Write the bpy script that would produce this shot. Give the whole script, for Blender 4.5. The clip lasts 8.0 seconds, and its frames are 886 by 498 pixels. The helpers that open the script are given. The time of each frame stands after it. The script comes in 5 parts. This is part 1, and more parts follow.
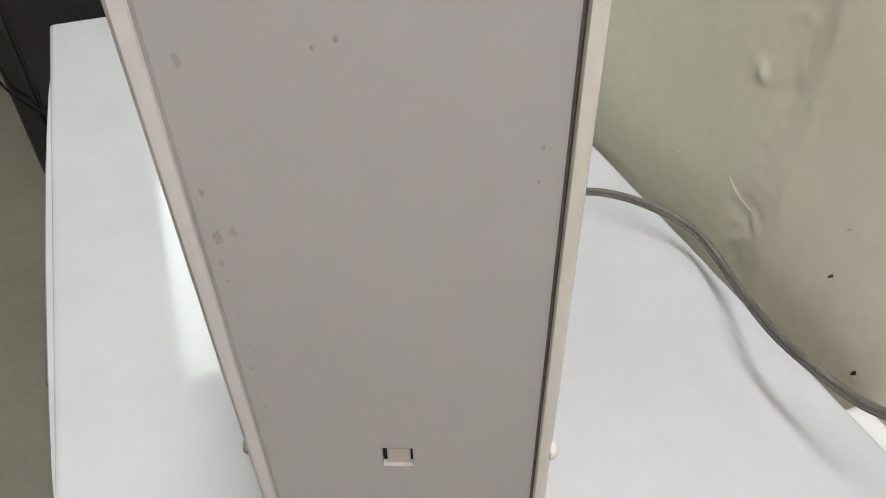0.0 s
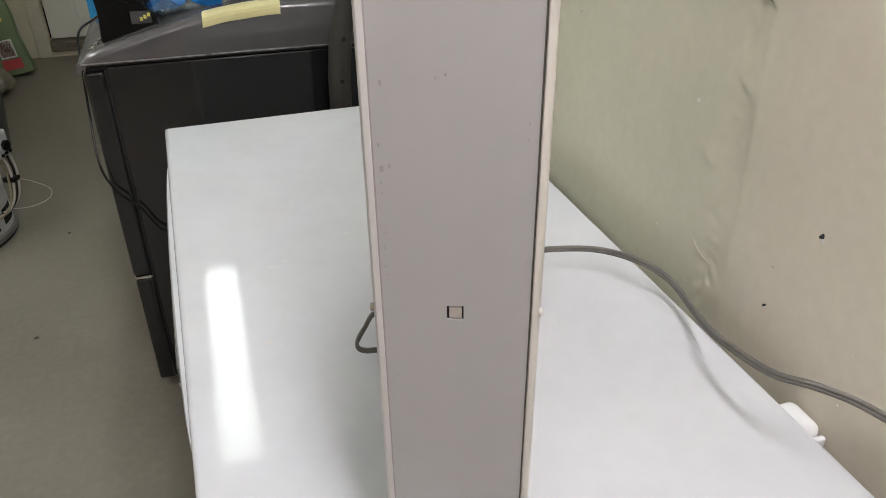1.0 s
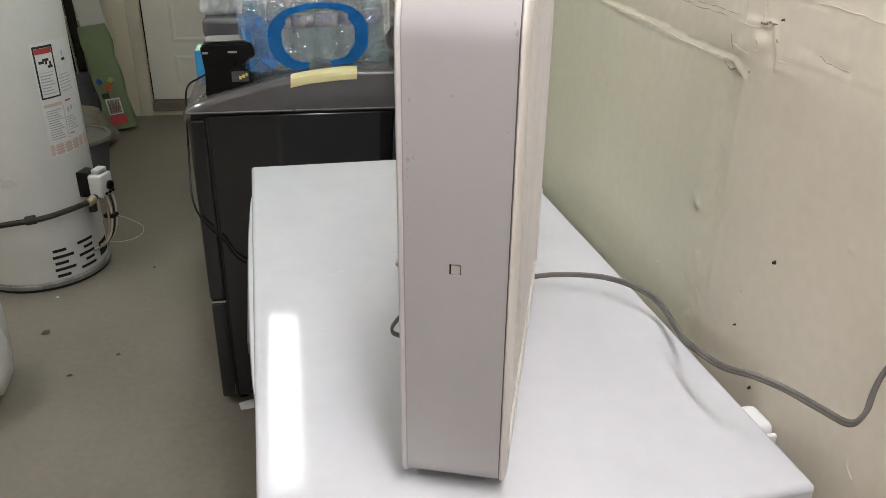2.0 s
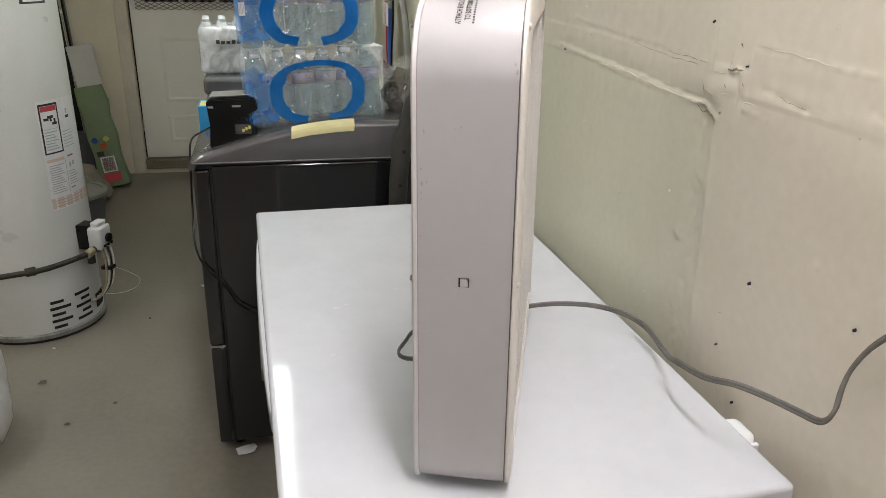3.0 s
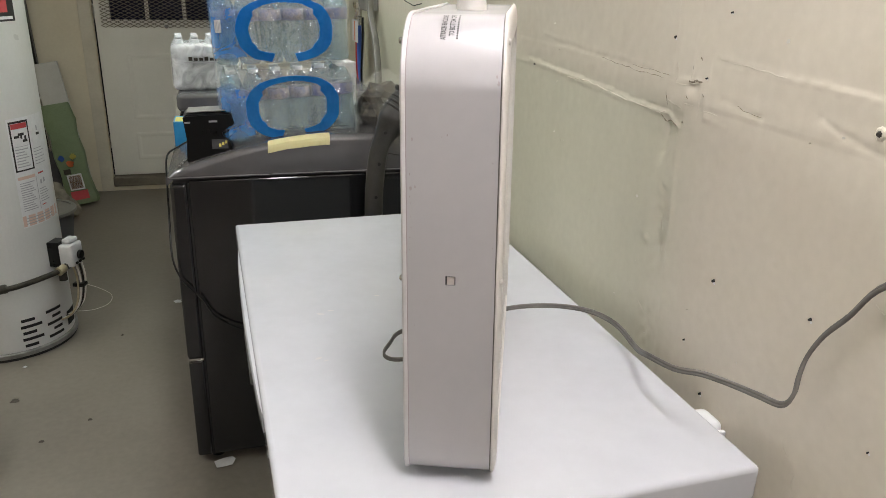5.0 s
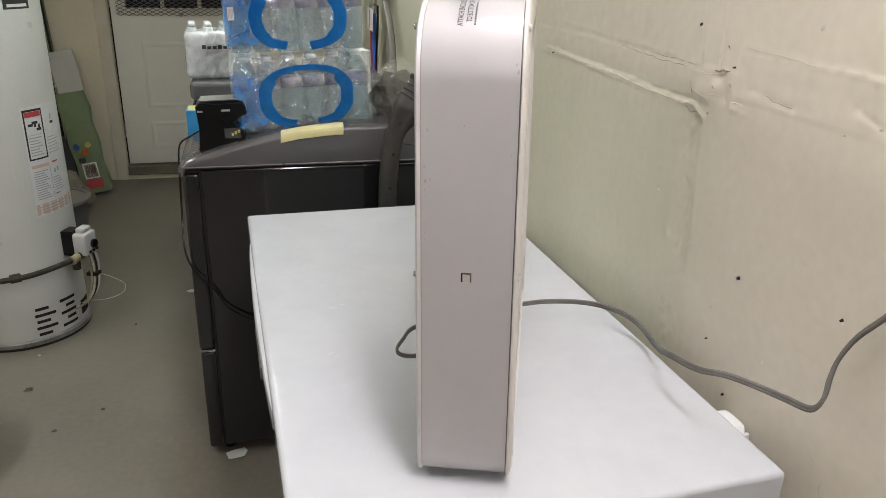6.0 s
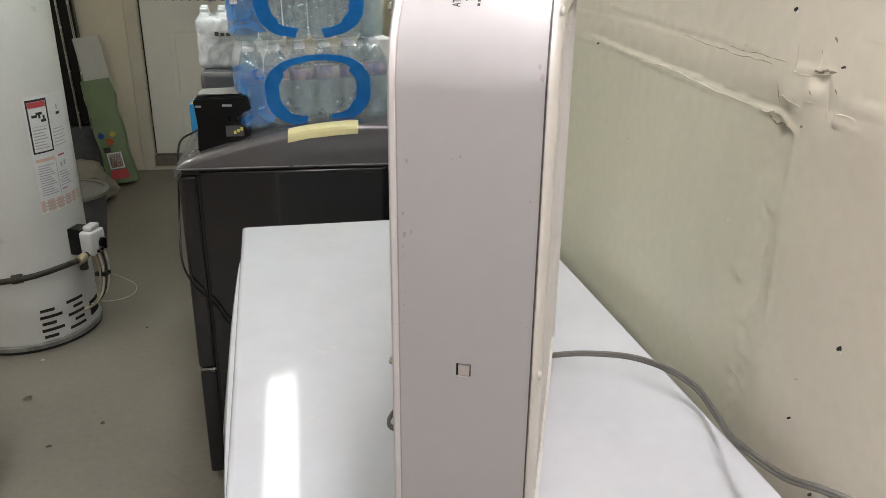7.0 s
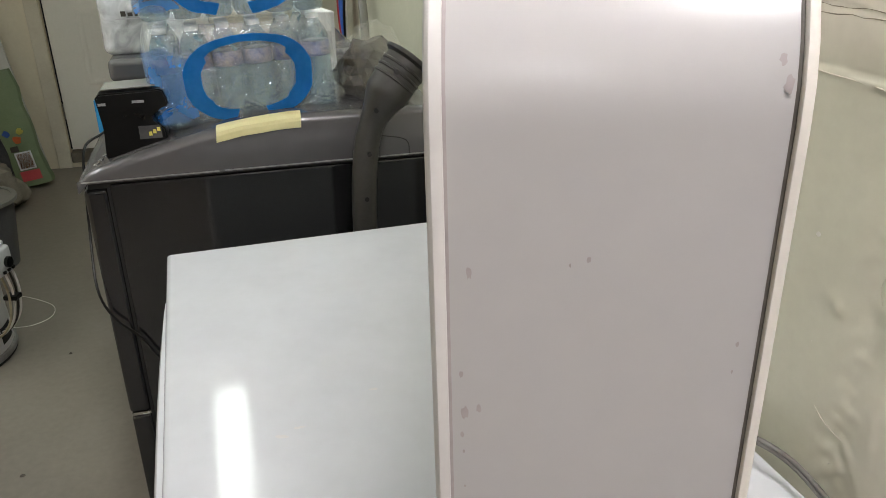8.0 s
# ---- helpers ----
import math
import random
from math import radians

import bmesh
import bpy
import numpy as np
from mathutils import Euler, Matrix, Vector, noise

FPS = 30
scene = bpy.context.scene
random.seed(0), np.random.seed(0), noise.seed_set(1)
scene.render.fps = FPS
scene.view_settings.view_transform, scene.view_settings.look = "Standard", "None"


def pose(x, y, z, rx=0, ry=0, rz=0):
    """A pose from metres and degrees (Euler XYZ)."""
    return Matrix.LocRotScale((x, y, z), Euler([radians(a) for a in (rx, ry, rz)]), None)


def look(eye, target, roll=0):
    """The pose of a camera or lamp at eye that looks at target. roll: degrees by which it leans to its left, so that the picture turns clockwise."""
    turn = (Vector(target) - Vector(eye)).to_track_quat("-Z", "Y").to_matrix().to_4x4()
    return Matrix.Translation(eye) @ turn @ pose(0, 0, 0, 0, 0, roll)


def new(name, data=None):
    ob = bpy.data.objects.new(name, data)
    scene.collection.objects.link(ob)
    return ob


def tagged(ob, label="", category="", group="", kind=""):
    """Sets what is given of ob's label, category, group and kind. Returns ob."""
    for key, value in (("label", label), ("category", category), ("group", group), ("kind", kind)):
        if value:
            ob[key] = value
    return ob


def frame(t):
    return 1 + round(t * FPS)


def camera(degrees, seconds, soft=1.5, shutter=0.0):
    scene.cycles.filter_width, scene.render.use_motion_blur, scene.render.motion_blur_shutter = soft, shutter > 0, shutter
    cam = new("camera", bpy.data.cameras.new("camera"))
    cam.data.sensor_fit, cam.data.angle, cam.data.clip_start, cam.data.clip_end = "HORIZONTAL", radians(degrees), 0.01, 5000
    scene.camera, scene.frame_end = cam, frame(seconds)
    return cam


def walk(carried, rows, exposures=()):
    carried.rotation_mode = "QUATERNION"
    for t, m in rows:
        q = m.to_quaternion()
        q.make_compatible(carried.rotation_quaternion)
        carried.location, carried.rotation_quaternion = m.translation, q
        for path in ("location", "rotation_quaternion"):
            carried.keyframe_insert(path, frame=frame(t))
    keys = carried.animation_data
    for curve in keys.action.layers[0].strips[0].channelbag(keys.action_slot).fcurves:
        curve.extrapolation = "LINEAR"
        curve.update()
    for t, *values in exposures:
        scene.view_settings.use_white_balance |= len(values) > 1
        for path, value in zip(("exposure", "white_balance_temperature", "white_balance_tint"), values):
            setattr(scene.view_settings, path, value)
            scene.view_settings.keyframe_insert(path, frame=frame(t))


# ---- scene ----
cam = camera(61.0, 8.0, soft=0.75)
PATH = [
    (0, (0.386, 0.299, 1.369), (0.89, 1.697, 0.031), 0.2),
    (0.5, (0.336, 0.209, 1.413), (0.871, 1.738, 0.239), -0.4),
    (1, (0.295, 0.072, 1.43), (0.807, 1.688, 0.369), 0.4),
    (1.5, (0.298, -0.043, 1.448), (0.731, 1.646, 0.468), 1.4),
    (1.7, (0.299, -0.096, 1.447), (0.692, 1.625, 0.506), 1.5),
    (2, (0.284, -0.145, 1.453), (0.659, 1.611, 0.571), 1.6),
    (2.2, (0.279, -0.176, 1.455), (0.651, 1.597, 0.609), 1.5),
    (3.3, (0.226, -0.239, 1.447), (0.677, 1.572, 0.727), 1.5),
    (3.5, (0.219, -0.248, 1.45), (0.685, 1.561, 0.735), 1.5),
    (4, (0.214, -0.268, 1.452), (0.708, 1.539, 0.75), 1.5),
    (4.5, (0.208, -0.278, 1.452), (0.721, 1.526, 0.758), 1.5),
    (6, (0.215, -0.246, 1.446), (0.688, 1.558, 0.722), 1.5),
    (6.5, (0.252, -0.149, 1.437), (0.677, 1.66, 0.697), 1.6),
    (7, (0.311, -0.017, 1.423), (0.678, 1.798, 0.668), 1.5),
    (7.2, (0.328, 0.039, 1.407), (0.688, 1.853, 0.645), 1.2),
    (7.5, (0.326, 0.14, 1.399), (0.714, 1.938, 0.615), 0.5),
    (8, (0.316, 0.265, 1.39), (0.824, 2.016, 0.567), -0.3),
]
STOPS = [(0.0, -0.13, 6500, 7), (0.5, -0.12, 6500, 7), (1.0, -0.08, 6500, 9), (1.5, -0.06, 6500, 10), (2.0, -0.05, 6500, 10), (4.5, -0.04, 6500, 10), (6.5, -0.03, 6500, 10), (7.0, -0.02, 6500, 10), (7.5, 0.0, 6500, 9.5), (8.0, 0.02, 6500, 8)]
walk(cam, [(t, look(eye, target, roll)) for t, eye, target, roll in PATH], STOPS)

# ---- light ----
world = bpy.data.worlds.new("room_dark")
scene.world = world
world.use_nodes = True
world.node_tree.nodes["Background"].inputs[0].default_value = (0.05, 0.05, 0.055, 1)
world.node_tree.nodes["Background"].inputs[1].default_value = 0.2
TUBE_FAR, TUBE_NEAR, TUBE_REAR, FILL_AISLE = 29.0, 47.0, 46.0, 29.0


# ---- materials ----
def node(nt, kind, **inputs):
    n = nt.nodes.new(kind)
    for key, value in inputs.items():
        n.inputs[key.replace("_", " ")].default_value = value
    return n


def surface(name, dark, light, rough=0.5, metal=0.0, scale=8.0, fine=120.0, bump=0.1, depth=0.002, spots=0.0, spot_color=(0.1, 0.09, 0.08),
            spot_scale=20.0, coat=0.0, rough_vary=0.1, spec=0.5, stretch=(1, 1, 1)):
    """Two scales of colour variation, worn spots, uneven gloss and fine relief."""
    m = bpy.data.materials.new(name)
    m.use_nodes = True
    nt = m.node_tree
    b = nt.nodes["Principled BSDF"]
    tc = nt.nodes.new("ShaderNodeTexCoord")
    mp = nt.nodes.new("ShaderNodeMapping")
    mp.inputs["Scale"].default_value = stretch
    nt.links.new(tc.outputs["Object"], mp.inputs[0])
    big = node(nt, "ShaderNodeTexNoise", Scale=scale, Detail=5.0, Roughness=0.6)
    small = node(nt, "ShaderNodeTexNoise", Scale=fine, Detail=3.0)
    for n in (big, small):
        nt.links.new(mp.outputs[0], n.inputs["Vector"])
    add = nt.nodes.new("ShaderNodeMath")
    add.operation = "MULTIPLY_ADD"
    nt.links.new(small.outputs["Fac"], add.inputs[0])
    add.inputs[1].default_value = 0.35
    nt.links.new(big.outputs["Fac"], add.inputs[2])
    ramp = nt.nodes.new("ShaderNodeValToRGB")
    ramp.color_ramp.elements[0].position, ramp.color_ramp.elements[1].position = 0.45, 0.9
    ramp.color_ramp.elements[0].color, ramp.color_ramp.elements[1].color = (*dark, 1), (*light, 1)
    nt.links.new(add.outputs[0], ramp.inputs[0])
    out = ramp.outputs[0]
    if spots:
        sp = node(nt, "ShaderNodeTexNoise", Scale=spot_scale, Detail=6.0, Roughness=0.7)
        nt.links.new(mp.outputs[0], sp.inputs["Vector"])
        sr = nt.nodes.new("ShaderNodeValToRGB")
        sr.color_ramp.elements[0].position, sr.color_ramp.elements[1].position = 0.74 - spots * 0.2, 0.80 - spots * 0.15
        nt.links.new(sp.outputs["Fac"], sr.inputs[0])
        mix = nt.nodes.new("ShaderNodeMixRGB")
        mix.inputs[2].default_value = (*spot_color, 1)
        nt.links.new(sr.outputs[0], mix.inputs[0])
        nt.links.new(out, mix.inputs[1])
        out = mix.outputs[0]
    nt.links.new(out, b.inputs["Base Color"])
    rr = nt.nodes.new("ShaderNodeMapRange")
    rr.inputs["To Min"].default_value, rr.inputs["To Max"].default_value = max(rough - rough_vary, 0.02), min(rough + rough_vary, 1)
    nt.links.new(big.outputs["Fac"], rr.inputs["Value"])
    nt.links.new(rr.outputs[0], b.inputs["Roughness"])
    b.inputs["Metallic"].default_value = metal
    b.inputs["Specular IOR Level"].default_value = spec
    b.inputs["Coat Weight"].default_value = coat
    b.inputs["Coat Roughness"].default_value = 0.08
    if bump:
        bp = node(nt, "ShaderNodeBump", Strength=bump, Distance=depth)
        nt.links.new(add.outputs[0], bp.inputs["Height"])
        nt.links.new(bp.outputs[0], b.inputs["Normal"])
    return m


def clear(name, tint, cover, rough=0.15, bump=0.5, scale=30.0, gloss=0.0):
    """Thin clear plastic: see-through, with a milky share and wrinkled gloss."""
    m = bpy.data.materials.new(name)
    m.use_nodes = True
    nt = m.node_tree
    b = nt.nodes["Principled BSDF"]
    b.inputs["Base Color"].default_value = (*tint, 1)
    b.inputs["Roughness"].default_value = rough
    b.inputs["Specular IOR Level"].default_value = 0.8
    tc = nt.nodes.new("ShaderNodeTexCoord")
    n = node(nt, "ShaderNodeTexNoise", Scale=scale, Detail=4.0, Distortion=1.5)
    nt.links.new(tc.outputs["Object"], n.inputs["Vector"])
    bp = node(nt, "ShaderNodeBump", Strength=bump, Distance=0.01)
    nt.links.new(n.outputs["Fac"], bp.inputs["Height"])
    nt.links.new(bp.outputs[0], b.inputs["Normal"])
    mr = nt.nodes.new("ShaderNodeMapRange")
    mr.inputs["From Min"].default_value, mr.inputs["From Max"].default_value = 0.3, 0.75
    mr.inputs["To Min"].default_value, mr.inputs["To Max"].default_value = cover * 0.6, min(cover * 1.5, 1)
    nt.links.new(n.outputs["Fac"], mr.inputs["Value"])
    t = nt.nodes.new("ShaderNodeBsdfTransparent")
    mix = nt.nodes.new("ShaderNodeMixShader")
    nt.links.new(mr.outputs[0], mix.inputs[0])
    nt.links.new(t.outputs[0], mix.inputs[1])
    nt.links.new(b.outputs[0], mix.inputs[2])
    out = mix.outputs[0]
    if gloss:
        g = nt.nodes.new("ShaderNodeBsdfGlossy")
        g.inputs["Color"].default_value = (gloss, gloss, gloss, 1)
        g.inputs["Roughness"].default_value = rough
        nt.links.new(bp.outputs[0], g.inputs["Normal"])
        add = nt.nodes.new("ShaderNodeAddShader")
        nt.links.new(out, add.inputs[0])
        nt.links.new(g.outputs[0], add.inputs[1])
        out = add.outputs[0]
    nt.links.new(out, nt.nodes["Material Output"].inputs["Surface"])
    return m


def glow(name, color, strength):
    m = bpy.data.materials.new(name)
    m.use_nodes = True
    b = m.node_tree.nodes["Principled BSDF"]
    b.inputs["Base Color"].default_value = (*color, 1)
    b.inputs["Emission Color"].default_value = (*color, 1)
    b.inputs["Emission Strength"].default_value = strength
    return m


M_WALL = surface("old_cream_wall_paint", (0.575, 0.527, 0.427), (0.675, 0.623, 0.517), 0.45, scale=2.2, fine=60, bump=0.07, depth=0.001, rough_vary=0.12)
M_WALL_FAR = surface("aged_cream_wall_paint", (0.60, 0.535, 0.41), (0.70, 0.63, 0.49), 0.6, scale=3, fine=60, bump=0.2)
M_CEILING = surface("white_ceiling_paint", (0.62, 0.61, 0.58), (0.72, 0.71, 0.68), 0.8, scale=3, fine=90, bump=0.3)
M_FLOOR = surface("sealed_grey_concrete", (0.172, 0.151, 0.124), (0.243, 0.217, 0.182), 0.42, scale=1.6, fine=45, bump=0.15, depth=0.002, spots=0.12,
                  spot_color=(0.10, 0.095, 0.08), spot_scale=7, rough_vary=0.15)
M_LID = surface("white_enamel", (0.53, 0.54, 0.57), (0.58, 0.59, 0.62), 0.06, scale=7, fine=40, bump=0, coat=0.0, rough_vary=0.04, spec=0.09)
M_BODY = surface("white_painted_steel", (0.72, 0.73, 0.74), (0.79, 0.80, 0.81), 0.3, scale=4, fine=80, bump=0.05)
M_FAN = surface("mauve_grey_painted_steel", (0.436, 0.421, 0.425), (0.466, 0.451, 0.455), 0.24, scale=5, fine=60, bump=0.02, depth=0.0004, spots=0.03,
                spot_color=(0.22, 0.19, 0.18), spot_scale=45, rough_vary=0.06)
M_RIM = surface("cream_plastic", (0.58, 0.555, 0.52), (0.66, 0.635, 0.60), 0.4, scale=12, fine=200, bump=0.05, spots=0.05, spot_color=(0.3, 0.26, 0.2), spot_scale=60)
M_RIM_GREY = surface("pale_grey_rim", (0.52, 0.50, 0.50), (0.60, 0.58, 0.57), 0.38, scale=12, fine=200, bump=0.05)
M_SCUFF_SHADE = surface("dark_scuff_and_groove_shade", (0.29, 0.255, 0.255), (0.38, 0.34, 0.335), 0.6, scale=80, bump=0)
M_SEAM = surface("dirty_seam", (0.07, 0.06, 0.052), (0.12, 0.105, 0.09), 0.7, scale=60, bump=0)
M_CAP = surface("yellowed_plastic_cap", (0.48, 0.43, 0.40), (0.58, 0.54, 0.50), 0.5, scale=60, bump=0.1)
M_STEEL = surface("bright_steel", (0.55, 0.54, 0.52), (0.7, 0.69, 0.67), 0.25, metal=1.0, scale=30, bump=0.1)
M_BLACK = surface("black_plastic", (0.003, 0.003, 0.003), (0.007, 0.007, 0.007), 0.3, scale=20, bump=0.1, spec=0.3)
M_DARK_GAP = surface("dark_gap", (0.008, 0.008, 0.008), (0.015, 0.015, 0.015), 0.8, bump=0)
M_INK = surface("black_print", (0.015, 0.015, 0.016), (0.03, 0.03, 0.03), 0.6, bump=0)
M_CORD = surface("grey_rubber_cord", (0.11, 0.102, 0.09), (0.165, 0.153, 0.137), 0.5, scale=40, bump=0.1)
M_SHADE_GREY = surface("dark_grey_wall_and_recess_shade", (0.07, 0.068, 0.065), (0.11, 0.107, 0.10), 0.6, scale=4, bump=0.1)
M_DRYER = surface("dark_graphite_enamel", (0.010, 0.010, 0.0112), (0.015, 0.015, 0.0165), 0.10, metal=0.0, scale=2, fine=24, bump=0, rough_vary=0.03, spec=0.75)
M_DRYER_TOP = surface("graphite_metallic_top", (0.15, 0.146, 0.152), (0.19, 0.185, 0.192), 0.24, metal=0.45, scale=2, fine=24, bump=0, rough_vary=0.04)
M_EDGE_GLINT = surface("bright_edge_highlight", (0.34, 0.335, 0.34), (0.42, 0.415, 0.42), 0.3, metal=0.5, scale=30, bump=0)
M_HEATER = surface("grey_heater_enamel", (0.60, 0.602, 0.585), (0.67, 0.672, 0.655), 0.3, metal=0.05, scale=3, fine=100, bump=0.04)
M_BASE = surface("grimy_base_enamel", (0.10, 0.098, 0.09), (0.26, 0.255, 0.24), 0.5, scale=14, fine=90, bump=0.2)
M_CRACK_SHADE = surface("crack_shadow", (0.20, 0.17, 0.12), (0.30, 0.26, 0.19), 0.8, scale=60, bump=0)
M_LEAF = surface("dry_brown_leaf", (0.06, 0.05, 0.04), (0.11, 0.095, 0.075), 0.8, scale=40, bump=0)
M_LABEL = surface("white_label_paper", (0.66, 0.66, 0.67), (0.75, 0.75, 0.76), 0.5, scale=30, bump=0.03)
M_PRINT = surface("grey_print", (0.36, 0.36, 0.38), (0.44, 0.44, 0.46), 0.6, bump=0)
M_RED = surface("red_print", (0.42, 0.05, 0.06), (0.5, 0.08, 0.08), 0.5, bump=0)
M_PEACH = surface("peach_print", (0.62, 0.43, 0.36), (0.68, 0.5, 0.43), 0.5, bump=0)
M_ORANGE = surface("orange_print", (0.7, 0.16, 0.05), (0.75, 0.22, 0.08), 0.5, bump=0)
M_YELLOW = surface("yellow_print", (0.62, 0.56, 0.12), (0.7, 0.62, 0.16), 0.5, bump=0)
M_PIPE = surface("galvanised_black_pipe", (0.018, 0.016, 0.013), (0.055, 0.048, 0.038), 0.5, metal=0.0, scale=40, bump=0.3, spec=0.2)
M_BRASS = surface("brass_fitting", (0.30, 0.25, 0.15), (0.46, 0.40, 0.27), 0.5, metal=0.3, scale=40, bump=0.2)
M_VALVE = surface("pale_grey_valve_plastic", (0.5, 0.5, 0.5), (0.6, 0.6, 0.6), 0.45, scale=20, bump=0.1)
M_WIRE = surface("white_wire", (0.62, 0.6, 0.55), (0.72, 0.7, 0.65), 0.5, scale=40, bump=0)
M_DOOR = surface("off_white_door_paint", (0.70, 0.675, 0.615), (0.77, 0.745, 0.685), 0.45, scale=3, fine=70, bump=0.1, spots=0.04, spot_color=(0.4, 0.36, 0.3))
M_TRIM = surface("worn_cream_trim", (0.52, 0.47, 0.38), (0.62, 0.57, 0.47), 0.5, scale=7, fine=80, bump=0.2, spots=0.1, spot_color=(0.3, 0.25, 0.18))
M_SILL = surface("weathered_wood_sill", (0.12, 0.10, 0.075), (0.2, 0.17, 0.13), 0.7, scale=10, fine=80, bump=0.4)
M_MESH = surface("grimy_expanded_metal", (0.16, 0.14, 0.11), (0.26, 0.235, 0.2), 0.5, metal=0.5, scale=30, bump=0.2)
M_NIGHT = surface("dark_night_glass", (0.012, 0.012, 0.028), (0.03, 0.028, 0.055), 0.08, scale=14, bump=0.3, depth=0.004)
M_FILM = clear("clear_shrink_film", (0.50, 0.62, 0.68), 0.09, 0.05, 1.0, 24, 0.17)
M_FILM_BLUE = clear("blue_tinted_film", (0.05, 0.25, 0.66), 0.50, 0.12, 0.8, 9, 0.05)
M_BLUE = surface("blue_film_print", (0.015, 0.22, 0.66), (0.03, 0.29, 0.76), 0.18, scale=25, fine=90, bump=0.5, depth=0.004)
M_BOTTLE = clear("clear_water_bottle", (0.19, 0.33, 0.39), 0.50, 0.10, 0.05, 12, 0.04)
M_BOTTLE_W = clear("milky_bottle_film", (0.78, 0.80, 0.82), 0.55, 0.15, 0.35, 18)
M_BAG = clear("crumpled_clear_bag", (0.38, 0.38, 0.36), 0.12, 0.08, 1.0, 18, 0.14)
M_BROWN = surface("brown_plant_waste", (0.018, 0.015, 0.011), (0.055, 0.045, 0.032), 0.7, scale=30, bump=0.5, depth=0.01)
M_PAPER = surface("pale_yellow_cloth", (0.80, 0.74, 0.38), (0.86, 0.80, 0.48), 0.8, scale=20, fine=260, bump=0.3)
M_CYAN = surface("bright_blue_card", (0.02, 0.28, 0.62), (0.05, 0.36, 0.7), 0.45, bump=0.05)
M_GREEN = surface("green_woven_sack", (0.115, 0.16, 0.08), (0.17, 0.22, 0.12), 0.5, scale=7, fine=120, bump=0.4, depth=0.006)
M_BOARD = surface("grubby_white_board", (0.42, 0.41, 0.38), (0.5, 0.49, 0.46), 0.6, scale=5, bump=0.1)
M_SACK = surface("white_sack_plastic", (0.60, 0.59, 0.57), (0.70, 0.69, 0.67), 0.4, scale=9, fine=60, bump=0.4, depth=0.008)
M_PICTURE = surface("brown_printed_picture", (0.10, 0.04, 0.025), (0.34, 0.20, 0.12), 0.5, scale=28, bump=0)
M_BUCKET = surface("dark_grey_plastic", (0.07, 0.07, 0.075), (0.11, 0.11, 0.115), 0.5, scale=10, bump=0.1)
M_TUBE = surface("charcoal_plastic", (0.022, 0.021, 0.019), (0.042, 0.039, 0.034), 0.45, scale=14, bump=0.1)
M_CANVAS = surface("dusty_canvas", (0.16, 0.14, 0.11), (0.26, 0.235, 0.19), 0.8, scale=12, bump=0.5, depth=0.01)
M_GREYCLOTH = surface("dark_grey_fabric", (0.05, 0.05, 0.055), (0.09, 0.09, 0.095), 0.8, scale=20, bump=0.4)
M_HOSE_RED = surface("red_hose", (0.4, 0.03, 0.03), (0.5, 0.05, 0.05), 0.4, bump=0)
M_HOSE_BLUE = surface("blue_hose", (0.04, 0.10, 0.4), (0.06, 0.15, 0.5), 0.4, bump=0)
M_GREY_STRAP = surface("grey_hose", (0.17, 0.165, 0.15), (0.23, 0.22, 0.2), 0.6, bump=0.1)
M_TUBE_FAR = glow("lit_diffuser_far", (0.92, 1.0, 0.95), TUBE_FAR)
M_TUBE_REAR = glow("lit_diffuser_rear", (1.0, 0.97, 0.975), TUBE_REAR)
M_FILL_AISLE = glow("fill_diffuser_aisle", (0.98, 1.0, 0.97), FILL_AISLE)
M_TUBE_NEAR = glow("lit_diffuser_near", (1.0, 0.963, 0.985), TUBE_NEAR)


# ---- mesh helpers ----
def part(name, bm, material, parent=None, label="", smooth=False):
    """One mesh object from a bmesh, under a thing or a part."""
    me = bpy.data.meshes.new(name)
    bmesh.ops.recalc_face_normals(bm, faces=bm.faces)
    if smooth:
        for f in bm.faces:
            f.smooth = True
    bm.to_mesh(me)
    bm.free()
    if smooth:
        me.set_sharp_from_angle(angle=radians(40))
        for p in me.polygons:
            if p.area > 0.012:
                p.use_smooth = False
    me.materials.append(material)
    ob = new(name, me)
    if parent is not None:
        ob.parent = parent
    if label:
        tagged(ob, label)
    return ob


def thing(name, m, label, category, group="", kind=""):
    ob = new(name)
    ob.empty_display_size = 0.05
    ob.matrix_basis = m
    return tagged(ob, label, category, group, kind)


def box(x0, x1, y0, y1, z0, z1, bevel=0.0, seg=2, bm=None):
    bm = bm or bmesh.new()
    made = bmesh.ops.create_cube(bm, size=1)["verts"]
    for v in made:
        v.co = Vector(((x0 + x1) / 2 + v.co.x * (x1 - x0), (y0 + y1) / 2 + v.co.y * (y1 - y0), (z0 + z1) / 2 + v.co.z * (z1 - z0)))
    if bevel:
        edges = {e for v in made for e in v.link_edges}
        bmesh.ops.bevel(bm, geom=list(edges), offset=bevel, segments=seg, affect="EDGES", profile=0.5)
    return bm


def cyl(r, z0, z1, n=32, r2=None, at=(0, 0), bm=None, bevel=0.0):
    bm = bm or bmesh.new()
    made = bmesh.ops.create_cone(bm, cap_ends=True, segments=n, radius1=r, radius2=r if r2 is None else r2, depth=z1 - z0)["verts"]
    bmesh.ops.translate(bm, verts=made, vec=(at[0], at[1], (z0 + z1) / 2))
    if bevel:
        rims = {e for v in made for e in v.link_edges if abs(e.verts[0].co.z - e.verts[1].co.z) < 1e-6}
        bmesh.ops.bevel(bm, geom=list(rims), offset=bevel, segments=2, affect="EDGES", profile=0.5)
    return bm


